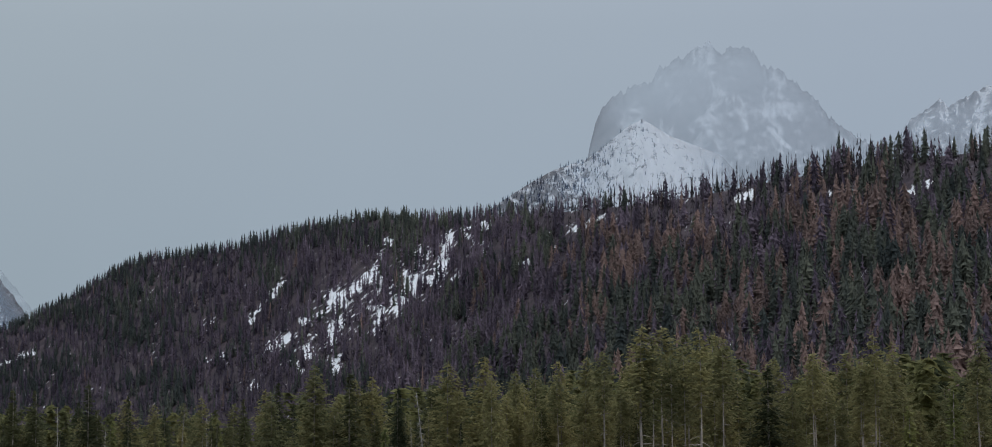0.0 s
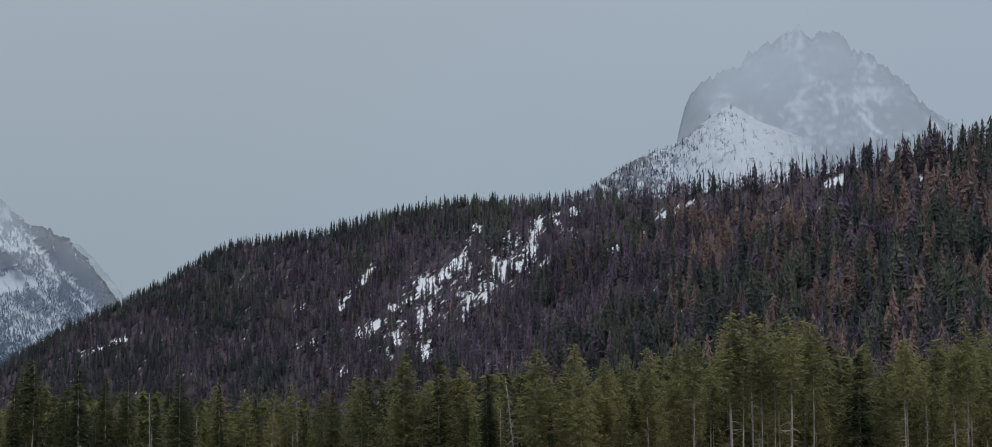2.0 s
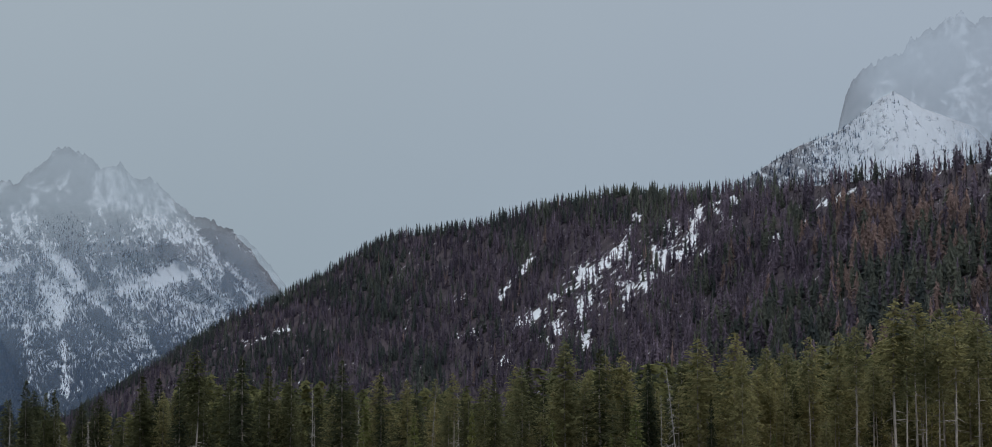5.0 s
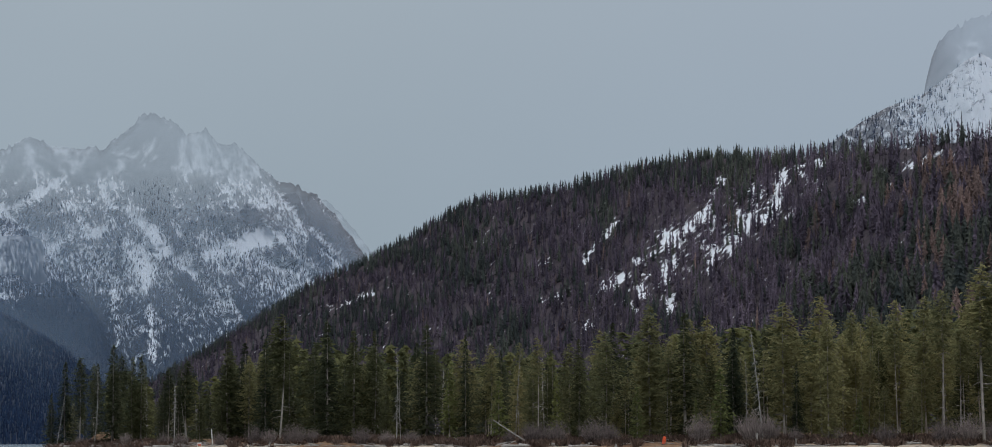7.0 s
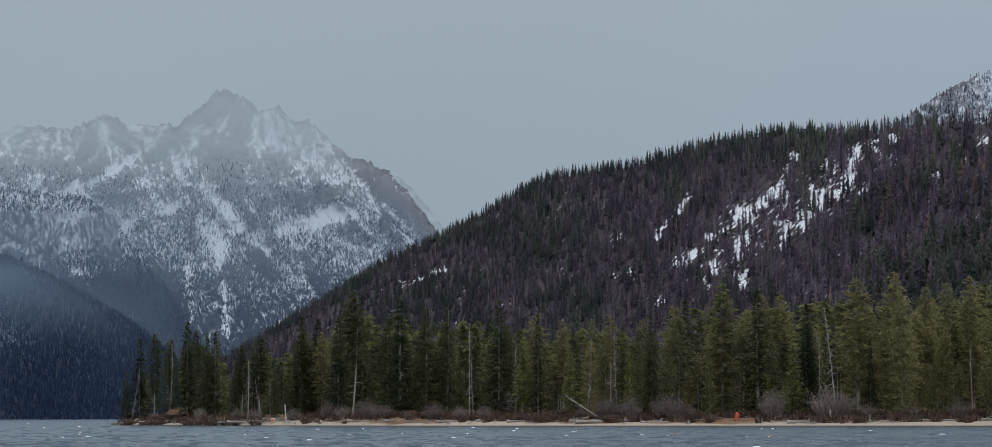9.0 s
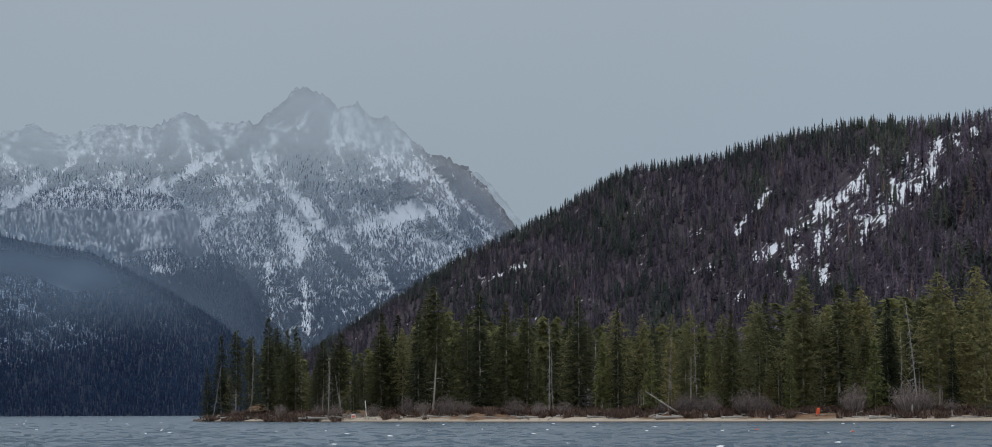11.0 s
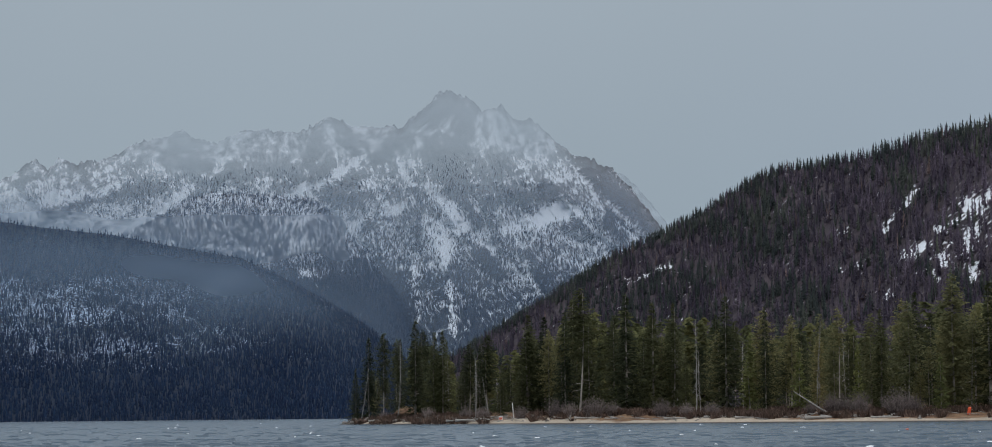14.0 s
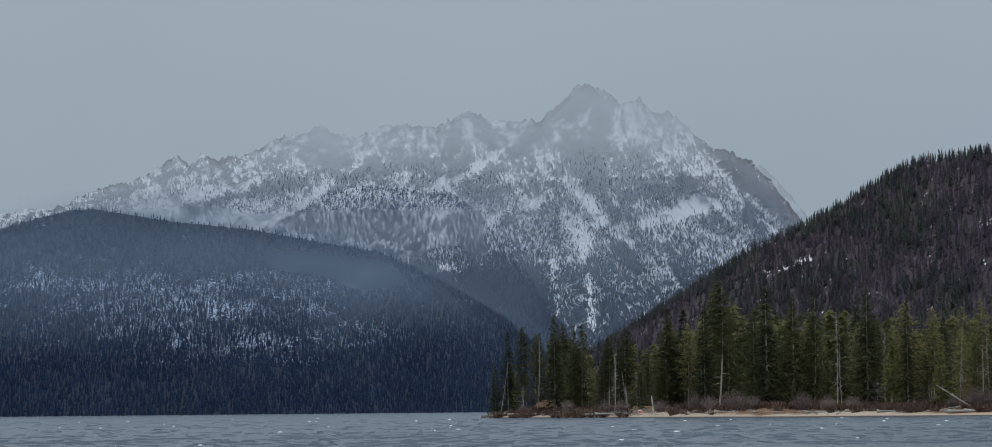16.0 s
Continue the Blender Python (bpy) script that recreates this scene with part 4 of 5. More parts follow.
def plant_hill():
    n = 27000
    az, s = rng.uniform(-13.5, 18.2, n), rng.uniform(0, 1.06, n) ** 0.95
    s[25000:], az[25000:] = rng.uniform(0.90, 1.03, 2000), rng.uniform(-10, 18.2, 2000)
    r, z, el = hill_place(az, s)
    keep = rng.uniform(0, 1, n) < np.clip(0.95 * r / 2300 * (0.35 + HILL_TOP(az) / 7), 0, 1) * (1 - 0.22 * step(0, -3, az))
    snow = snow_on_hill(az, el) * (s < 0.97)
    keep &= rng.uniform(0, 1, n) > np.clip(snow * 0.9, 0, 0.55)
    keep &= (rng.uniform(0, 1, n) < 0.3) | (el > 0.5 * TOPS(az))
    keep &= ~((az < 1) & (r < 1720) & (rng.uniform(0, 1, n) < 0.25))
    keep &= ~((az < -0.8) & (s > 0.9) & (rng.uniform(0, 1, n) < 0.35))
    az, s, r, z, el = (q[keep] for q in (az, s, r, z, el))
    x, y = place(az, r)
    patch = fbm(az * 0.9 + 3, el * 1.8, 51, 4)
    grove = fbm(az * 2.4, el * 2.4, 57, 4)
    pick = rng.uniform(0, 1, len(az))
    # green belt on the lower slope to the north, browned trees above it, burnt wood between, green rim on the crest
    belt = step(0.35, -0.35, el - 3.5 - (-0.25 - az) * 0.44 + 1.2 * (patch - 0.5)) * step(1.0, -0.6, az)
    rim = step(4.5, 9.5, az) * 0.75 + step(0.85, 0.97, s) * step(-3, 1.5, az) * 0.8
    green = np.clip(0.14 + 2.2 * (patch - 0.5) + 0.58 * belt + 0.40 * rim, 0.04, 0.9)
    scorch = fbm(az * 1.3 + 9, el * 2.0, 58, 3)
    brown = np.clip(0.015 + 0.9 * step(-0.8, -3, az) * step(0.46, 0.58, scorch), 0.01, 0.8)
    green = green * (1 - 0.75 * step(0.48, 0.58, scorch) * step(-0.8, -3, az))
    bare = np.clip(0.12 + 0.55 * step(-1, -3.5, az) * step(0.7, 0.9, s), 0, 0.8)
    crest = step(0.78, 0.95, s) * step(0.5, -1.5, az)
    brown, bare = brown * (1 - 0.9 * crest), np.maximum(bare, 0.75 * crest)
    green = green * (1 - 0.45 * crest)
    is_green = pick < green
    rest = rng.uniform(0, 1, len(az))
    is_brown = ~is_green & (rest < brown)
    is_stem = ~is_green & ~is_brown & (rng.uniform(0, 1, len(az)) < bare)
    is_burnt = ~is_green & ~is_brown & ~is_stem
    tall = rng.uniform(8, 19, len(az)) * np.where(rng.uniform(0, 1, len(az)) > 0.93, 1.18, 1.0) * np.interp(az, (0, 8, 14), (1.0, 0.92, 0.8)) * (1 - 0.22 * step(0.88, 0.96, s) * step(-2.5, 0.5, az))
    closer = (r < 1720) & (az < 1)
    tall = np.where(closer, tall * 1.15, tall)
    for mask, kinds, name, label, material, wide in (
            (is_green & ~closer, FULL, "hill_forest", "dark green conifers on the hillside", HILL_GREEN, 0.42),
            (is_green & closer, NEARER, "hill_forest", "dark green conifers on the nearer hillside", HILL_GREEN, 0.37),
            (is_brown & ~closer, FULL, "hill_forest", "scorched rust-brown conifers on the hillside", HILL_BROWN, 0.30),
            (is_brown & closer, NEARER, "hill_forest", "scorched rust-brown conifers on the nearer hillside", HILL_BROWN, 0.37),
            (is_burnt & closer, BURNT + NEARER[:6], "hill_forest", "burnt purple-grey conifers on the nearer hillside", HILL_BURNT, 0.38),
            (is_burnt & ~closer, BURNT + FULL[:6], "hill_forest", "burnt purple-grey conifers with bare branches", HILL_BURNT, 0.36),
            (is_stem, STEMS, "hill_forest", "charred bare tree stems on the hillside", CHAR, 0.30)):
        h = tall[mask]
        forest(name, label, kinds, rng, x[mask], y[mask], z[mask], h, h * wide * rng.uniform(0.75, 1.25, len(h)), material, None, 0.03, np.clip(1.5 * (grove[mask] - 0.5) + 0.18 - 0.42 * step(1.5, 8, az[mask]), -0.4, 0.55))


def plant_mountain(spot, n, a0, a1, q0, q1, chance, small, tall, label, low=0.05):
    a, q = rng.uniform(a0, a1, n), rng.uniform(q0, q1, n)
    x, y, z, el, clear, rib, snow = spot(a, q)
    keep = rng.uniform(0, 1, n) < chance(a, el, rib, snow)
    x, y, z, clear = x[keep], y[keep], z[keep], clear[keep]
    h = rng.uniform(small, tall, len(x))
    # clear below 1 makes these trees part see-through, as haze would
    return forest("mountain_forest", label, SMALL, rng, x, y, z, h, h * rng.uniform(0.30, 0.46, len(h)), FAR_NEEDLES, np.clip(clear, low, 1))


plant_hill()
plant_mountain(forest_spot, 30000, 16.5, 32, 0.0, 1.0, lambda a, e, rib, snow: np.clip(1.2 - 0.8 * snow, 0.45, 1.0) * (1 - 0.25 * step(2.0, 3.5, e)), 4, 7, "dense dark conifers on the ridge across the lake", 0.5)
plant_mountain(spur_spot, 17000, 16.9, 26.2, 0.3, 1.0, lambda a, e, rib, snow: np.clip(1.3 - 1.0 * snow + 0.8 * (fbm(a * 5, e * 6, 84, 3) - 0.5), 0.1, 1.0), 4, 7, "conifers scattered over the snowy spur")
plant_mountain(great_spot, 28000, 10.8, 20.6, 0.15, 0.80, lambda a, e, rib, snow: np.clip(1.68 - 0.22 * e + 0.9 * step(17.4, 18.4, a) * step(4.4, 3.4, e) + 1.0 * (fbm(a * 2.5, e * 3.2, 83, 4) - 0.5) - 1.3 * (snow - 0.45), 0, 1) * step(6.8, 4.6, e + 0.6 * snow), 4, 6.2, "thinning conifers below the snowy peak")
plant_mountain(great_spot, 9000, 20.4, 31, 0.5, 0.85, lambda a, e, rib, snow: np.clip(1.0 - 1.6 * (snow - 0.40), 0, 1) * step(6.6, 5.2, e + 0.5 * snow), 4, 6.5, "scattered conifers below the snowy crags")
plant_mountain(apron_spot, 7000, -6.5, 1.0, 0.45, 1.0, lambda a, e, rib, snow: np.clip(0.9 * step(-3.3, -2.0, a) + 0.6 * (fbm(a * 3, e * 4, 88) - 0.40) * step(-5, -3.4, a), 0.01, 0.95), 5, 10, "conifers scattered over the snowy shoulder")


# ================= the shore forest, tree by tree =================
def stem_mesh(name, rng, height, base, top, material, bend=0.15, limbs=0, limb_len=1.5, sides=7):
    """A tapered, slightly bent stem; limbs: bare dead branches on it."""
    v, f = [], []
    rings = 9
    bx, by = rng.normal(0, bend), rng.normal(0, bend)
    for k in range(rings):
        t = k / (rings - 1)
        rad = base + (top - base) * t ** 0.8
        if k == 0:
            rad *= 1.25
        for i in range(sides):
            a = 2 * math.pi * i / sides
            v.append((bx * math.sin(t * 2.6) + rad * math.cos(a), by * math.sin(t * 2.1) + rad * math.sin(a), t * height))
    for k in range(rings - 1):
        for i in range(sides):
            a, b = k * sides + i, k * sides + (i + 1) % sides
            f += [(a, b, b + sides), (a, b + sides, a + sides)]
    for _ in range(limbs):
        t = rng.uniform(0.2, 0.97)
        a = rng.uniform(0, 6.3)
        length = limb_len * rng.uniform(0.35, 1.0) * (1.25 - t)
        x0, y0, z0 = bx * math.sin(t * 2.6), by * math.sin(t * 2.1), t * height
        droop = rng.uniform(-0.5, 0.25)
        prev = None
        for k in range(4):
            q = k / 3
            d = length * q
            px, py = x0 + d * math.cos(a + 0.4 * q * rng.normal()), y0 + d * math.sin(a + 0.4 * q * rng.normal())
            pz = z0 + droop * d - 0.3 * length * q * q
            w = 0.06 * (1 - 0.75 * q)
            c = len(v)
            v += [(px, py, pz + w), (px - w * math.sin(a), py + w * math.cos(a), pz - w * 0.6), (px + w * math.sin(a), py - w * math.cos(a), pz - w * 0.6)]
            if prev is not None:
                for i in range(3):
                    j = (i + 1) % 3
                    f += [(prev + i, prev + j, c + j), (prev + i, c + j, c + i)]
            prev = c
    return mesh_of(name, v, f, material, False)


def crown_mesh(name, rng, height, low, width, shape, material, droop=0.35, density=1.0, gap=0.0):
    return mesh_of(name, *crown_arrays(rng, height, low, width, shape, droop, density, gap), material, False)


def tree(kind, label, rng, height, low, width, shape, needles, base, bark, droop=0.35, density=1.0, gap=0.0, limbs=10):
    root = tagged(new(kind), label, "tree", "trees of the shore forest")
    part_of("trunk", stem_mesh("trunk", rng, height * 0.97, base, 0.03, bark, 0.18, limbs, 1.6), root)
    part_of("crown", crown_mesh("crown", rng, height, low, width, shape, needles, droop, density, gap), root)
    root["height"] = height
    return root


def snag(label, rng, height, base, limbs, limb_len, broken=0.05):
    root = tagged(new("dead_tree"), label, "dead tree")
    part_of("trunk", stem_mesh("trunk", rng, height, base, broken, GREYWOOD, 0.3, limbs, limb_len), root)
    root["height"] = height
    return root


trng = np.random.default_rng(5)
PINES = [tree("pine_tree", "tall olive-green lodgepole pine with a bare pale trunk", trng, 20, 20 * trng.uniform(0.42, 0.62), trng.uniform(2.0, 2.8), rounded, PINE, 0.125, BARK, 0.15, 1.0, 0.15, 14) for _ in range(5)]
PINES += [tree("pine_tree", "olive-green pine clothed in branches low down", trng, 20, 20 * trng.uniform(0.05, 0.22), trng.uniform(2.9, 3.8), rounded, PINE, 0.14, BARK, 0.2, 1.0, 0.1, 8) for _ in range(4)]
SPRUCES = [tree("spruce_tree", "dark green spruce with drooping branches", trng, 20, 20 * trng.uniform(0.02, 0.10), trng.uniform(3.3, 4.6), spire, SPRUCE, 0.2, BARK, 0.4, 1.15, 0.10, 6) for _ in range(5)]
DARK_PINES = [tree("pine_tree", "tall dark green pine with a long bare trunk", trng, 20, 20 * trng.uniform(0.25, 0.45), trng.uniform(3.0, 3.9), rounded, SPRUCE, 0.14, BARK, 0.25, 1.15, 0.10, 12) for _ in range(3)]
SHRUBBY = [tree("young_pine", "bushy light green young pine", trng, 8, 0.2, trng.uniform(1.7, 2.2), cone, YOUNG, 0.09, BARK, 0.1, 1.3, 0.0, 2) for _ in range(3)]
SNAGS = [snag("grey dead standing tree with bare branches", trng, 16, 0.16, int(trng.integers(40, 80)), 2.1) for _ in range(4)]


def stand(template, az, r, height, wide=1.0, lean=(0, 0)):
    """Plant a copy of a tree at that bearing and distance, grown to that height."""
    k = height / template["height"]
    x, y = place(az, r)
    m = pose(float(x), float(y), float(land_height(az, r)) - 0.08, lean[0], lean[1], random.uniform(0, 360))
    if template.get("planted"):
        ob = copy_thing(template, m)
    else:
        ob = template
        ob["planted"] = 1
        ob.matrix_basis = m
    ob.scale = (k * wide, k * wide, k)
    return ob


def reach(az, r, share):
    """The height of a tree there whose top comes up to that share of the forest's outline."""
    return share * (r * math.tan(radians(float(TOPS(az)))) + EYE - float(land_height(az, r)))


# trees that stand out: sort, bearing, metres from the water, bearing height of the top, breadth, lean
POINT_TREES = [(SNAGS, 18.85, 8, 1.2, 0.9, 8), (SNAGS, 17.95, 10, 1.8, 0.8, 0), (SNAGS, 16.05, 8, 1.4, 1.1, 0), (SNAGS, 15.7, 8, 0.95, 0.8, -8), (SPRUCES, 18.98, 9, 1.15, 0.9, 0), (SPRUCES, 18.66, 12, 1.92, 0.9, 0), (DARK_PINES, 18.30, 14, 2.02, 0.75, 0), (SPRUCES, 17.52, 14, 2.33, 1.0, 0), (SPRUCES, 17.05, 16, 2.05, 0.85, 0), (SPRUCES, 16.85, 18, 2.08, 0.85, 0), (DARK_PINES, 16.2, 18, 1.75, 1.0, 0), 
    (DARK_PINES, 15.75, 24, 1.95, 1.1, 0), (SPRUCES, 14.75, 24, 2.45, 1.1, 0), (SPRUCES, 14.35, 30, 2.4, 1.1, 0), (SPRUCES, 13.85, 22, 2.55, 0.8, 0), (DARK_PINES, 13.5, 12, 3.05, 1.0, 0)]
BAY_TREES = [(SPRUCES, 12.35, 20, 2.98, 1.25, 0), (SPRUCES, 11.7, 22, 2.75, 1.15, 0), (SPRUCES, 11.2, 24, 2.7, 1.0, 0), (SNAGS, 10.66, 13, 2.3, 0.5, 0), (SNAGS, 10.55, 14, 1.5, 0.7, 0), (SPRUCES, 9.92, 18, 2.85, 1.3, 0), (SHRUBBY, 9.35, 16, 1.9, 0.9, 0), 
    (SPRUCES, 8.97, 16, 2.55, 0.75, 0), (SNAGS, 7.75, 15, 2.25, 0.4, 4), (PINES, 8.35, 20, 2.4, 1.0, 0), (SHRUBBY, 8.15, 14, 1.5, 1.0, 0), (SHRUBBY, 6.75, 15, 1.6, 0.8, 0), (SPRUCES, 6.2, 18, 2.5, 1.0, 0), (PINES, 5.55, 16, 2.7, 1.1, 0), 
    (PINES, 7.2, 18, 2.55, 1.1, 0)]
BEACH_TREES = [(PINES, 4.45, 20, 3.3, 1.25, 0), (SPRUCES, 3.6, 20, 3.1, 1.5, 0), (SHRUBBY, 4.78, 13, 1.35, 0.9, 0), (SHRUBBY, 2.75, 12, 1.75, 0.95, 0), (SHRUBBY, 3.35, 13, 1.0, 0.9, 0), (SPRUCES, 2.4, 24, 2.3, 1.0, 0), (SNAGS, 1.72, 10, 2.68, 0.75, -6), 
    (SNAGS, 2.12, 12, 2.0, 0.4, 0), (PINES, 1.2, 18, 3.4, 1.25, 0), (PINES, 0.3, 20, 3.5, 1.2, 0), (SPRUCES, 0.9, 14, 1.9, 0.8, 0), (SHRUBBY, -0.6, 12, 1.0, 1.0, 0)]
NORTH_TREES = [(PINES, -3.78, 9, 4.0, 1.0, 0), (PINES, -4.25, 10, 3.5, 1.0, 0), (PINES, -4.55, 12, 3.7, 1.0, 0), (PINES, -2.6, 10, 3.6, 1.0, 0), (PINES, -7.7, 12, 3.5, 1.0, 0), (PINES, 0.15, 9, 3.0, 0.9, 0), (PINES, -3.55, 9, 4.25, 1.35, 0), (PINES, -4.05, 20, 4.2, 1.3, 0), (PINES, -4.95, 9, 4.15, 1.2, 0), (PINES, -5.5, 20, 3.9, 1.2, 0), (SPRUCES, -6.6, 16, 3.2, 1.5, 0), (PINES, -9.15, 14, 3.95, 1.2, 0), (SHRUBBY, -9.97, 12, 2.1, 1.1, 0), 
    (SHRUBBY, -11.05, 12, 2.6, 1.0, 0), (PINES, -11.7, 16, 3.8, 1.2, 0)]
HEROES = POINT_TREES + BAY_TREES + BEACH_TREES + NORTH_TREES


def plant_shore():
    prng = random.Random(3)
    for sort, az, off, top, breadth, lean in HEROES:
        r = float(SHORE(az)) + off
        h = r * math.tan(radians(top)) + EYE - float(land_height(az, r))
        pool = sort if sort is not PINES else PINES[:5] if az < -2 else PINES[4:]
        ob = stand(pool[int(abs(az) * 7) % len(pool)], az, r, h, breadth * (1.3 if az > 12.6 and sort is not SNAGS else 1.0))
        if lean:
            ob.matrix_basis = Matrix.Translation(ob.location) @ pose(0, 0, 0, 0, lean, 0) @ Matrix.Translation(-ob.location) @ ob.matrix_basis
    taken = [h[1] for h in HEROES]
    # ranks between and behind them
    for rank, (off, spread, gap) in enumerate(((16, 5, 0.62), (29, 8, 0.52), (44, 10, 0.58), (62, 10, 0.62))):
        az = -13.4 + 0.1 * rank
        while az < 18.9:
            r = float(SHORE(az)) + off + prng.uniform(-spread, spread)
            a = az + prng.uniform(-0.14, 0.14)
            az += gap * prng.uniform(0.65, 1.35) * 346 / float(SHORE(az))
            if a > float(tip_edge(r)) - 0.45 or (rank == 0 and min(abs(a - b) for b in taken) < 0.2):
                continue
            share = prng.choice((0.5, 0.64, 0.74, 0.84, 0.95)) * prng.uniform(0.95, 1.03) if rank else prng.uniform(0.35, 0.85)
            dark = prng.random() < np.interp(a, (-13, 0, 8, 14, 19), (0.05, 0.14, 0.42, 0.85, 0.97))
            roll = prng.random()
            if roll < 0.07:
                stand(prng.choice(SNAGS), a, r, reach(a, r, share * 0.85), 0.8, (prng.gauss(0, 2), prng.gauss(0, 2)))
            elif rank == 0 and roll < 0.42:
                stand(prng.choice(SHRUBBY), a, r, prng.uniform(4, 9))
            elif dark:
                stand(prng.choice(SPRUCES if prng.random() < 0.62 else DARK_PINES), a, r, reach(a, r, share), prng.uniform(0.85, 1.25))
            else:
                stand(prng.choice(PINES[:7] if a < -2 and rank < 2 else PINES[3:]), a, r, reach(a, r, share), prng.uniform(0.95, 1.35), (prng.gauss(0, 1), prng.gauss(0, 1)))


def plant_back():
    """The wood behind the first ranks, down to the foot of the hill."""
    n = 620
    az, off = rng.uniform(-13.8, 17.6, n), rng.uniform(66, 200, n)
    r = SHORE(az) + off
    keep = az < tip_edge(r) - 0.6
    az, r = az[keep], r[keep]
    z = land_height(az, r)
    h = rng.uniform(0.45, 0.92, len(az)) * (r * np.tan(np.radians(TOPS(az))) + EYE - z) * 0.95
    x, y = place(az, r)
    forest("shore_forest", "closed pine and spruce wood behind the lake shore", DEEP, rng, x, y, z, h, h * rng.uniform(0.20, 0.30, len(h)), BACK, None, 0.01)


DEEP = [unit_crown(rng, rounded, 6, 2.6), unit_crown(rng, rounded, 3, 2.8), unit_crown(rng, spire, 2, 2.8), unit_crown(rng, spire, 1, 2.6), unit_crown(rng, rounded, 8, 2.4)]
plant_shore()
plant_back()


# ================= the strand =================
def bush_mesh(name, rng, twigs, height, width, material):
    """A bare willow: thin twigs that rise from one foot, bend outwards and fork."""
    v, f = [], []
    for _ in range(twigs):
        a, q = rng.uniform(0, 6.3), rng.uniform(0, 1) ** 0.6
        top = height * (1.0 - 0.45 * q * q) * rng.uniform(0.55, 1.05)
        x0, y0 = 0.22 * width * q * math.cos(a), 0.22 * width * q * math.sin(a)
        x1, y1 = 0.5 * width * q * math.cos(a), 0.5 * width * q * math.sin(a)
        prev = None
        for k in range(4):
            t = k / 3
            px, py, pz = x0 + (x1 - x0) * t ** 1.4 + rng.normal(0, 0.05), y0 + (y1 - y0) * t ** 1.4 + rng.normal(0, 0.05), top * t
            w = 0.05 * (1.05 - t)
            b = rng.uniform(0, 3.1)
            c = len(v)
            v += [(px - w * math.cos(b), py - w * math.sin(b), pz), (px + w * math.cos(b), py + w * math.sin(b), pz)]
            if prev is not None:
                f += [(prev, prev + 1, c + 1), (prev, c + 1, c)]
                if k >= 1:
                    for _ in range(2):
                        d, l = rng.uniform(0, 6.3), rng.uniform(0.25, 0.6)
                        m = len(v)
                        v += [(px, py, pz - 0.03), (px, py, pz + 0.03), (px + l * 0.6 * math.cos(d), py + l * 0.6 * math.sin(d), pz + l * 0.8)]
                        f.append((m, m + 1, m + 2))
            prev = c
    return mesh_of(name, v, f, material, False)


def bush(label, rng, twigs, height, width):
    root = tagged(new("bush"), label, "bush", "willow bushes along the shore")
    part_of("branchwork", bush_mesh("branchwork", rng, twigs, height, width, TWIGS), root)
    root["height"] = height
    return root


BUSHES = [bush("bare grey-brown willow bush on the sandy shore", trng, 230, 3.0, 3.6) for _ in range(4)]
brng = random.Random(8)
for az, off, h in ((14.95, 9, 2.2), (14.1, 10, 3.0), (13.75, 10, 2.4), (13.15, 10, 3.2), (12.7, 11, 2.3), (11.5, 10, 2.8), (10.9, 10, 2.2), (10.3, 10, 2.2), (7.9, 11, 2.0), (7.3, 10, 3.4), (6.75, 10, 3.2), 
                   (5.8, 10, 3.8), (5.45, 11, 2.8), (3.25, 10, 4.2), (1.95, 10, 4.6), (1.55, 11, 3.4), (0.95, 10, 2.2), (0.0, 10, 2.4), (-1.2, 10, 2.8), (-2.6, 9, 3.6), (-3.2, 10, 4.0), (-3.8, 10, 3.4), (17.2, 10, 2.0), (16.3, 9, 2.2), (15.9, 10, 2.0), (18.3, 9, 1.6)):
    stand(brng.choice(BUSHES), az, float(SHORE(az)) + off, h * 1.05, brng.uniform(0.95, 1.3))


def shore_brush():
    """Low red-brown brush and dead stalks on the bank."""
    n = 5200
    az = rng.uniform(-6, 19.1, n)
    front = np.where(az > 9, 1.4 + 6.5 * fbm(az * 1.7, 0 * az, 78, 3) * step(19, 11, az), 2.2 + 5.0 * fbm(az * 1.4, 0 * az, 79, 3))
    off = np.where(az > 15.7, 0.5, front) + rng.uniform(0, 1, n) ** 1.3 * 17
    clump = fbm(az * 2.3, off * 0.05, 77, 3)
    sandy = (np.abs(az - 15.2) < 0.5) | ((np.abs(az - 4.1) < 0.5) & (off < 12))
    keep = (clump + 0.02 * (off - 8) > np.where(az > 15.7, 0.26, 0.40)) & ~sandy & (az < tip_edge(SHORE(az) + off) - 0.05)
    az, off = az[keep], off[keep]
    r = SHORE(az) + off
    x, y = place(az, r)
    h = rng.uniform(0.45, 1.5, len(az)) * np.where(az > 14, 0.85, 1.0)
    forest("shore_brush", "low red-brown brush on the lake bank", TUFTS, rng, x, y, land_height(az, r) + 0.2, h, h * rng.uniform(1.6, 2.6, len(h)), BRUSH, None, 0.1)


def tuft(rng):
    v, f = [], []
    for _ in range(16):
        a, q = rng.uniform(0, 6.3), rng.uniform(0.1, 0.5)
        c = len(v)
        b = a + rng.normal(0, 0.5)
        v += [(0.4 * q * math.cos(a) - 0.05, 0.4 * q * math.sin(a), -0.1), (0.4 * q * math.cos(a) + 0.07, 0.4 * q * math.sin(a) + 0.05, -0.1), (q * math.cos(b), q * math.sin(b), rng.uniform(0.5, 1.0))]
        f.append((c, c + 1, c + 2))
    return np.array(v), np.array(f)


TUFTS = [tuft(rng) for _ in range(7)]
shore_brush()


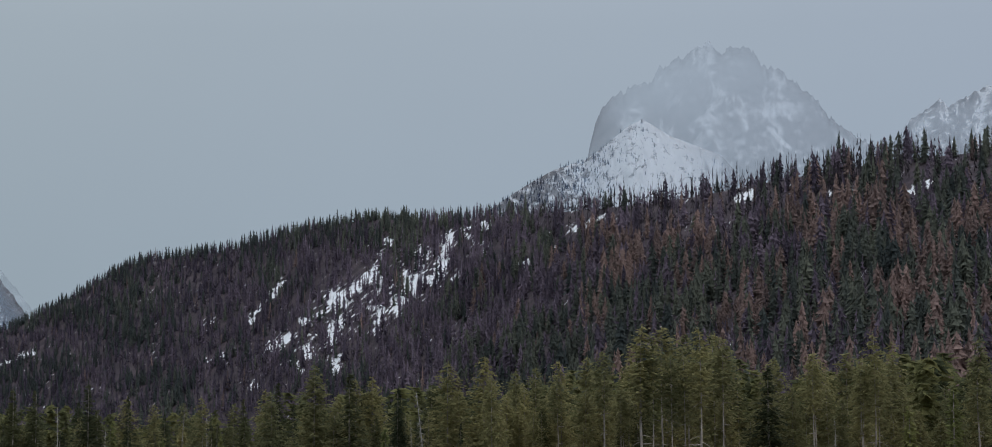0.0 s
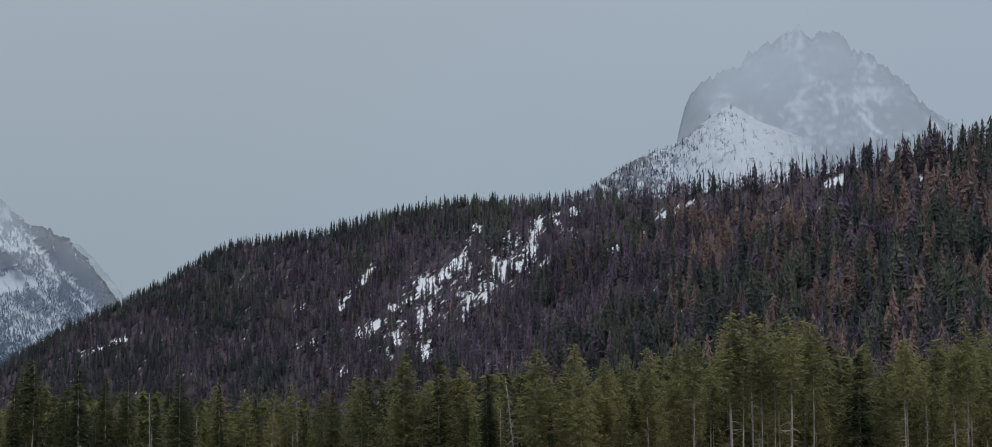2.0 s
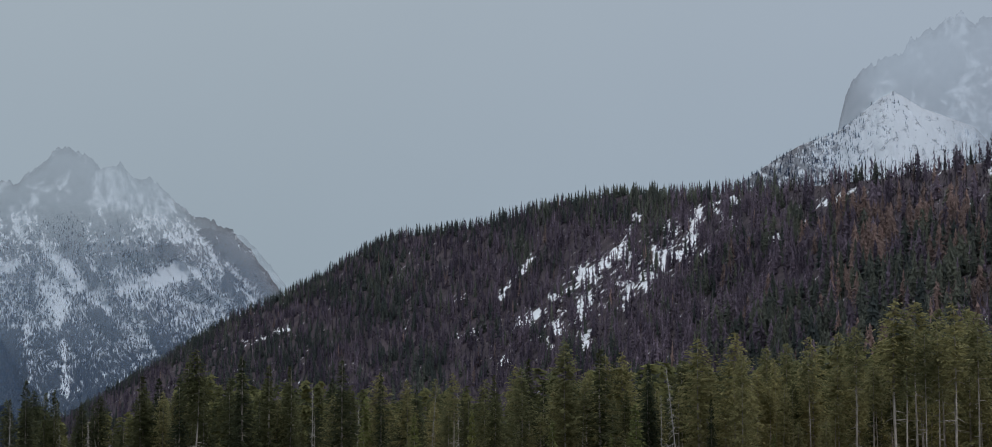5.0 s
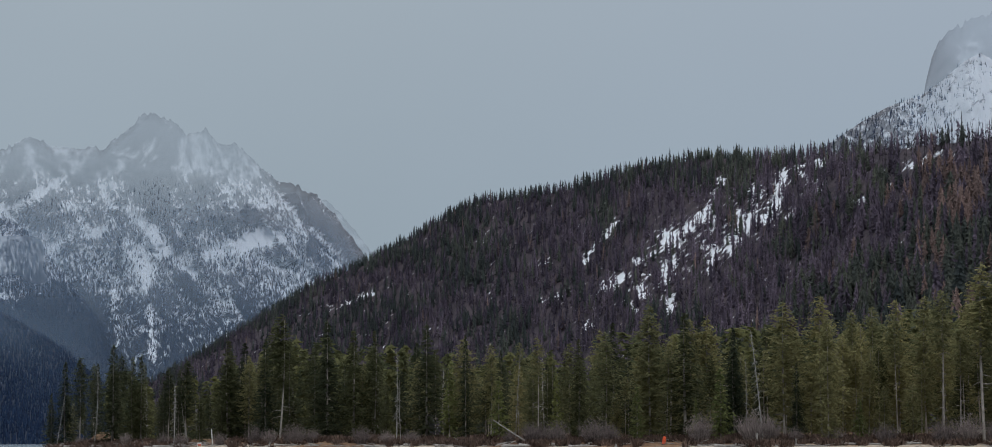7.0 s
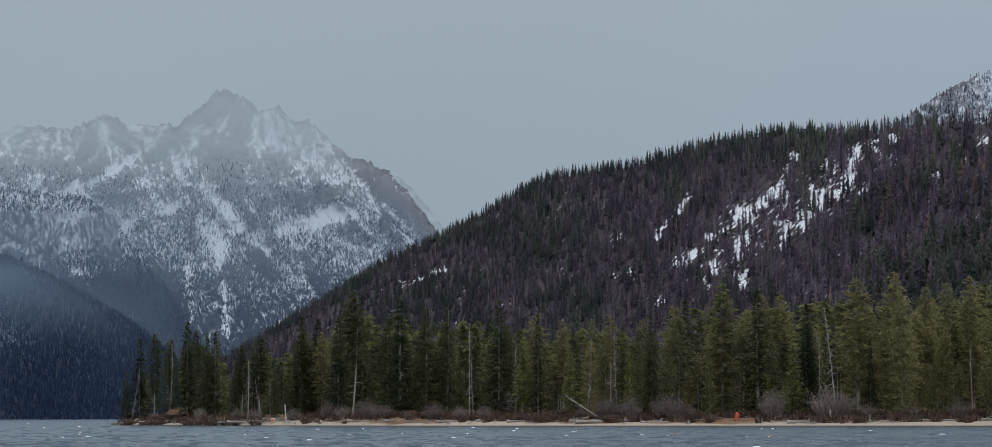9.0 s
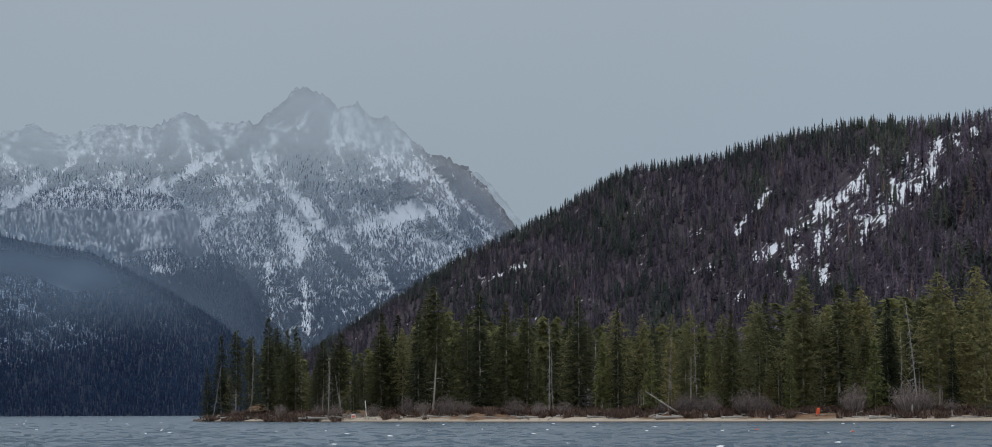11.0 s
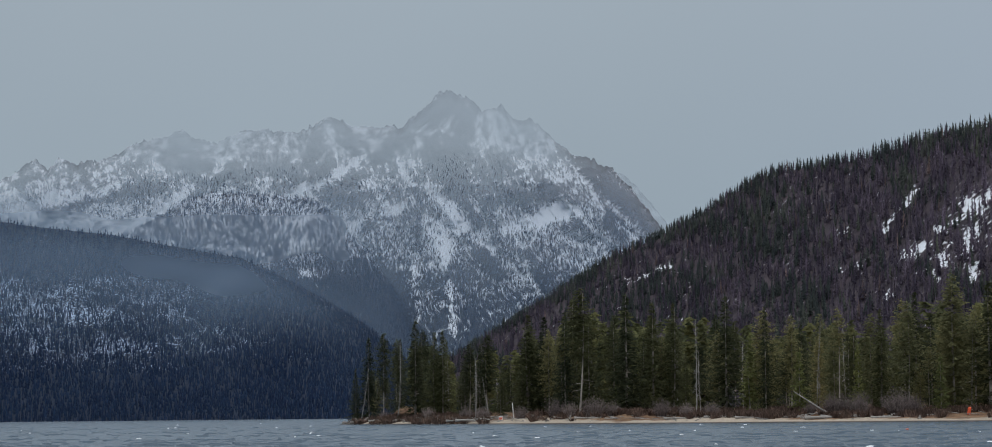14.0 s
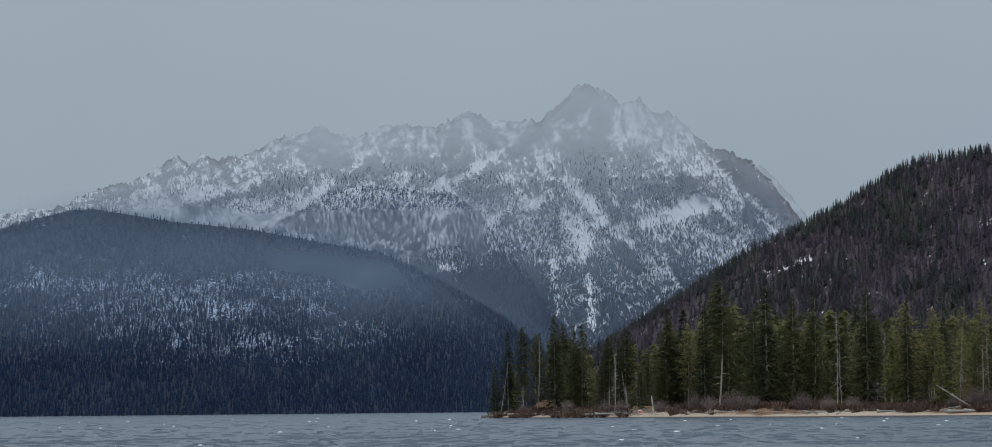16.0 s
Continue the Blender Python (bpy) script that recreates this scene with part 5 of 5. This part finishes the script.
# ---- driftwood ----
def log_mesh(rng, length, thick, stubs):
    bm = bmesh.new()
    rings = []
    sides = 8
    for k in range(9):
        t = k / 8
        rad = thick * (1 - 0.55 * t) * (1 + 0.1 * rng.normal()) * (1.5 if k == 0 else 1)
        cx, cy = length * (t - 0.5), 0.12 * math.sin(t * 4 + rng.uniform(0, 0.4))
        rings.append([bm.verts.new((cx, cy + rad * math.cos(2 * math.pi * i / sides), rad * math.sin(2 * math.pi * i / sides))) for i in range(sides)])
    for a, b in zip(rings, rings[1:]):
        for i in range(sides):
            bm.faces.new((a[i], a[(i + 1) % sides], b[(i + 1) % sides], b[i]))
    bm.faces.new(rings[0][::-1])
    bm.faces.new(rings[-1])
    for _ in range(stubs):
        cx, a, l = length * rng.uniform(-0.45, 0.45), rng.uniform(0, 3.1), rng.uniform(0.25, 0.9)
        foot = [bm.verts.new((cx + 0.06 * math.cos(q), 0.05 * math.sin(q), 0.0)) for q in (0, 2.1, 4.2)]
        tip = bm.verts.new((cx + l * rng.uniform(-0.3, 0.5), l * math.cos(a), l * math.sin(a) + 0.1))
        for i in range(3):
            bm.faces.new((foot[i], foot[(i + 1) % 3], tip))
    return bm


def driftwood(label, az, off, length, thick, turn, tilt=0.0, lift=0.0, stubs=4):
    """A bleached log on the strand; turn: its bearing against the shore line."""
    x, y = place(az, float(SHORE(az)) + off)
    root = tagged(new("driftwood_log"), label, "log", "driftwood on the beach")
    part("trunk", log_mesh(trng, length, thick, stubs), GREYWOOD, root)
    z = float(land_height(az, float(SHORE(az)) + off))
    root.matrix_basis = pose(float(x), float(y), z + thick * 0.55 + lift, 0, tilt, turn + az)
    return root


driftwood("bleached fallen tree leaning on its root end", 7.85, 8, 7.2, 0.17, 170, -33, 1.9, 6)
for az, off, length, thick, turn in ((7.5, 4.5, 7.0, 0.28, 4), (7.2, 5.5, 6.0, 0.2, -12), (6.4, 6.5, 6.0, 0.18, 6), (6.1, 5.0, 4.5, 0.15, -5), (2.3, 4.5, 7.5, 0.26, -6), (2.0, 6.0, 5.0, 0.18, 10), (0.75, 5.0, 6.5, 0.17, -25),
                                     (16.3, 4.0, 7.0, 0.17, -8), (16.0, 5.0, 8.0, 0.2, 6), (15.75, 6.5, 4.0, 0.14, 20), (11.0, 6.0, 6.0, 0.2, 8), (10.1, 7.0, 5.0, 0.17, -6), (12.6, 6.0, 4.0, 0.12, 62), (13.2, 7.0, 6.0, 0.14, 5), (18.4, 5.0, 4.5, 0.16, 15),
                                     (18.9, 5.0, 3.0, 0.13, 40), (3.0, 5.5, 4.0, 0.14, 8), (9.3, 5.5, 5.5, 0.16, 3), (-0.8, 6.5, 8.0, 0.2, 5), (-2.2, 8.0, 6.0, 0.18, -4), (8.9, 6.5, 3.5, 0.12, 10), (1.0, 7.5, 3.0, 0.12, -40)):
    driftwood("bleached grey driftwood log on the sand", az, off, length, thick, turn, trng.uniform(-2, 2))


def stump(az, off, height):
    x, y = place(az, float(SHORE(az)) + off)
    root = tagged(new("tree_stump"), "grey broken stump standing in the sand", "stump")
    part_of("trunk", stem_mesh("trunk", trng, height, 0.22, 0.12, GREYWOOD, 0.05, 3, 0.5), root)
    root.matrix_basis = pose(float(x), float(y), float(land_height(az, float(SHORE(az)) + off)) - 0.1)


for az, off, h in ((1.86, 6, 1.9), (0.95, 6, 1.1), (13.75, 6, 0.8), (5.3, 4, 0.6)):
    stump(az, off, h)


def strand_litter():
    """Washed-up sticks and broken branches along the water's edge."""
    n = 420
    az = np.where(rng.uniform(0, 1, n) < 0.4, rng.normal(16.2, 1.2, n), rng.uniform(-5, 19, n))
    az = np.clip(az, -5, 19.1)
    off = rng.uniform(2.5, 11, n)
    r = SHORE(az) + off
    keep = az < tip_edge(r) - 0.1
    az, r = az[keep], r[keep]
    x, y = place(az, r)
    z = land_height(az, r)
    vs, fs = [], []
    for k in range(len(az)):
        length, thick = rng.uniform(0.5, 2.8), rng.uniform(0.03, 0.09)
        turn, rise = rng.uniform(0, 6.3), abs(rng.normal(0.08, 0.16))
        ax, side = np.array((math.cos(turn), math.sin(turn), rise)), np.array((-math.sin(turn), math.cos(turn), 0.0))
        foot = np.array((x[k], y[k], z[k] + 0.10 + 0.25 * length * rise))
        c = len(vs)
        for end, w in ((-0.5, 1.0), (0.5, 0.5)):
            m = foot + ax * length * end
            vs += [m + side * thick * w, m - side * thick * w, m + np.array((0, 0, 1.7 * thick * w))]
        fs += [(c, c + 1, c + 4), (c, c + 4, c + 3), (c + 1, c + 2, c + 5), (c + 1, c + 5, c + 4), (c + 2, c, c + 3), (c + 2, c + 3, c + 5), (c, c + 2, c + 1), (c + 3, c + 4, c + 5)]
    tagged(new("driftwood_sticks", mesh_of("driftwood_sticks", np.array(vs), np.array(fs), GREYWOOD)), "bleached sticks and broken branches along the strand", "driftwood", kind="stuff")


strand_litter()


# ---- boulders and shingle at the point ----
ROCKS = surface("lake_boulder", (0.14, 0.125, 0.115), (0.30, 0.275, 0.25), 0.8, 5.0, 0.9, 0.2, 0.03)


def ground_pose(az, off, turn=0, lean=0):
    r = float(SHORE(az)) + off
    x, y = place(az, r)
    return pose(float(x), float(y), float(land_height(az, r)) - 0.03, 0, lean, az + turn)


def boulder(az, off, size):
    root = tagged(new("boulder"), "grey-brown boulder at the water's edge", "rock", "boulders on the point")
    bm = bmesh.new()
    bmesh.ops.create_icosphere(bm, subdivisions=2, radius=1.0)
    sx, sy, sz = size * trng.uniform(0.8, 1.4), size * trng.uniform(0.7, 1.1), size * trng.uniform(0.45, 0.75)
    shift = trng.uniform(0, 50)
    for q in bm.verts:
        k = 1 + 0.35 * (noise.noise(q.co * 1.3 + Vector((shift, 0, 0))))
        q.co = Vector((q.co.x * sx * k, q.co.y * sy * k, max(q.co.z * sz * k, -0.5 * sz)))
    part("stone", bm, ROCKS, root)
    root.matrix_basis = ground_pose(az, off, float(trng.uniform(0, 180)))
    root.location.z += 0.2 * size


for az, off, size in ((19.25, 1.5, 0.7), (19.15, 2.5, 0.5), (19.05, 2.0, 0.8), (18.95, 3.5, 0.6), (18.85, 2.5, 0.45), (18.75, 3.5, 0.7), (18.6, 3.0, 0.5), (18.45, 3.5, 0.55), (18.2, 3.0, 0.5), (18.0, 3.5, 0.6), (17.8, 3.0, 0.4),
                      (17.5, 3.2, 0.5), (17.2, 3.5, 0.45), (19.0, 4.5, 0.9), (18.7, 5.0, 0.8), (16.9, 3.0, 0.4), (5.3, 3.0, 0.4), (14.3, 3.5, 0.4)):
    boulder(az, off, size)


# ---- last snow under the trees ----
def snow_patch(az, off, wide, deep):
    root = tagged(new("snow_patch"), "old snow patch lying on the forest floor", "snow", "snow patches under the trees")
    bm = bmesh.new()
    bmesh.ops.create_icosphere(bm, subdivisions=3, radius=1.0)
    for q in bm.verts:
        k = 1 + 0.5 * noise.noise(q.co * 1.7 + Vector((az, 0, 0)))
        q.co = Vector((q.co.x * wide * k, q.co.y * deep * k, max(q.co.z * 0.22 * k, -0.1)))
    part("crust", bm, SNOW, root)
    root.matrix_basis = ground_pose(az, off)
    root.location.z += 0.12


SNOW = surface("old_snow", (0.66, 0.70, 0.75), (0.82, 0.84, 0.87), 0.8, 6.0, 0.7, 0.3, 0.02)
for az, off, wide, deep in ((4.35, 15, 1.4, 1.2), (3.8, 17, 2.0, 1.3), (4.9, 19, 1.2, 1.0), (-1.0, 18, 2.2, 1.4), (0.35, 18, 1.3, 1.0)):
    snow_patch(az, off, wide, deep)


# ---- beach signs ----
def paint(name, colour, rough=0.5):
    return surface(name, tuple(c * 0.88 for c in colour), colour, 1.5, 9.0, rough, 0.3, 0.004)


ORANGE, WHITE, RED = paint("faded_orange_plastic", (0.85, 0.13, 0.05)), paint("white_paint", (0.78, 0.76, 0.72)), paint("faded_red_paint", (0.70, 0.20, 0.13))


def boxed(sx, sy, sz, z0, edge=0.02):
    bm = bmesh.new()
    bmesh.ops.create_cube(bm, size=1.0)
    for q in bm.verts:
        q.co = Vector((q.co.x * sx, q.co.y * sy, (q.co.z + 0.5) * sz + z0))
    bmesh.ops.bevel(bm, geom=list(bm.edges), offset=edge, segments=2, affect="EDGES")
    return bm


def tube(r0, r1, z0, z1, sides=12):
    bm = bmesh.new()
    bmesh.ops.create_cone(bm, cap_ends=True, segments=sides, radius1=r0, radius2=r1, depth=z1 - z0)
    bmesh.ops.translate(bm, verts=bm.verts, vec=(0, 0, (z0 + z1) / 2))
    return bm


marker = tagged(new("marker_post"), "leaning orange plastic channel marker on the beach", "marker post")
part("post", tube(0.26, 0.26, 0.0, 1.15, 16), ORANGE, marker)
part("cap", tube(0.26, 0.12, 1.15, 1.27, 16), ORANGE, marker)
part("base", tube(0.33, 0.30, -0.02, 0.09, 16), CHAR, marker, "dark rubber base")
marker.matrix_basis = ground_pose(4.14, 7.5, 0, 9)

board = tagged(new("notice_board"), "small white and red notice board at the sand bar", "sign")
part("panel", boxed(1.0, 0.06, 0.95, 0.25), WHITE, board, "white painted panel")
notice = part("notice", boxed(0.80, 0.02, 0.55, 0.36, 0.004), RED, board, "faded red notice")
notice.location = (0, -0.045, 0)
for sx in (-0.42, 0.42):
    leg = part("leg", boxed(0.08, 0.08, 1.0, -0.2, 0.01), GREYWOOD, board)
    leg.location = (sx, 0.075, 0)
board.matrix_basis = ground_pose(15.44, 4.5, 0, 0)
board.scale = (0.72, 0.72, 0.72)

pole = tagged(new("marker_pole"), "pale leaning wooden pole in the sand", "pole")
part("shaft", tube(0.11, 0.10, -0.2, 2.6, 10), WHITE, pole)
part("cap", tube(0.12, 0.07, 2.6, 2.72, 10), GREYWOOD, pole)
pole.matrix_basis = ground_pose(15.12, 10, 0, -5)


# ---- whitecaps ----
def whitecaps():
    m, t, b = nodes_of("foam", 0.9, 0.2)
    b.inputs["Base Color"].default_value = (0.75, 0.78, 0.8, 1)
    frng = np.random.default_rng(21)
    v, f = [], []
    for _ in range(75):
        az, r = frng.uniform(-4, 31), 105 * (700 / 105) ** frng.uniform(0, 1) ** 0.8
        if r > SHORE(min(az, 20)) - 12 and az < 19.8:
            continue
        wide, deep = frng.uniform(0.05, 0.24) * (1 + r / 500), frng.uniform(0.03, 0.10)
        x, y = place(az, r)
        c = len(v)
        v.append((float(x), float(y), 0.07))
        for i in range(9):
            a = 2 * math.pi * i / 9
            k = frng.uniform(0.5, 1.2)
            v.append((float(x) + wide * k * math.cos(a), float(y) + deep * k * math.sin(a), 0.03 + 0.03 * math.sin(a)))
        f += [(c, c + 1 + i, c + 1 + (i + 1) % 9) for i in range(9)]
    tagged(new("whitecaps", mesh_of("whitecaps", v, f, m, True)), "small white wave crests on the lake", "foam", kind="stuff")


whitecaps()


# ---- float line ----
def buoy(az, r):
    x, y = place(az, r)
    root = tagged(new("buoy"), "small red float on the lake", "buoy", "swim line floats")
    bm = bmesh.new()
    bmesh.ops.create_uvsphere(bm, u_segments=12, v_segments=8, radius=0.12)
    for q in bm.verts:
        q.co.z = q.co.z * 0.8 + 0.08
        q.co.x *= 1.6
    part("float", bm, RED, root)
    part("collar", tube(0.05, 0.04, 0.15, 0.22, 8), RED, root)
    root.matrix_basis = pose(float(x), float(y), 0.05)
    root.scale = (0.7, 0.7, 0.7)


for az, r in ((5.6, 195), (3.3, 175)):
    buoy(az, r)
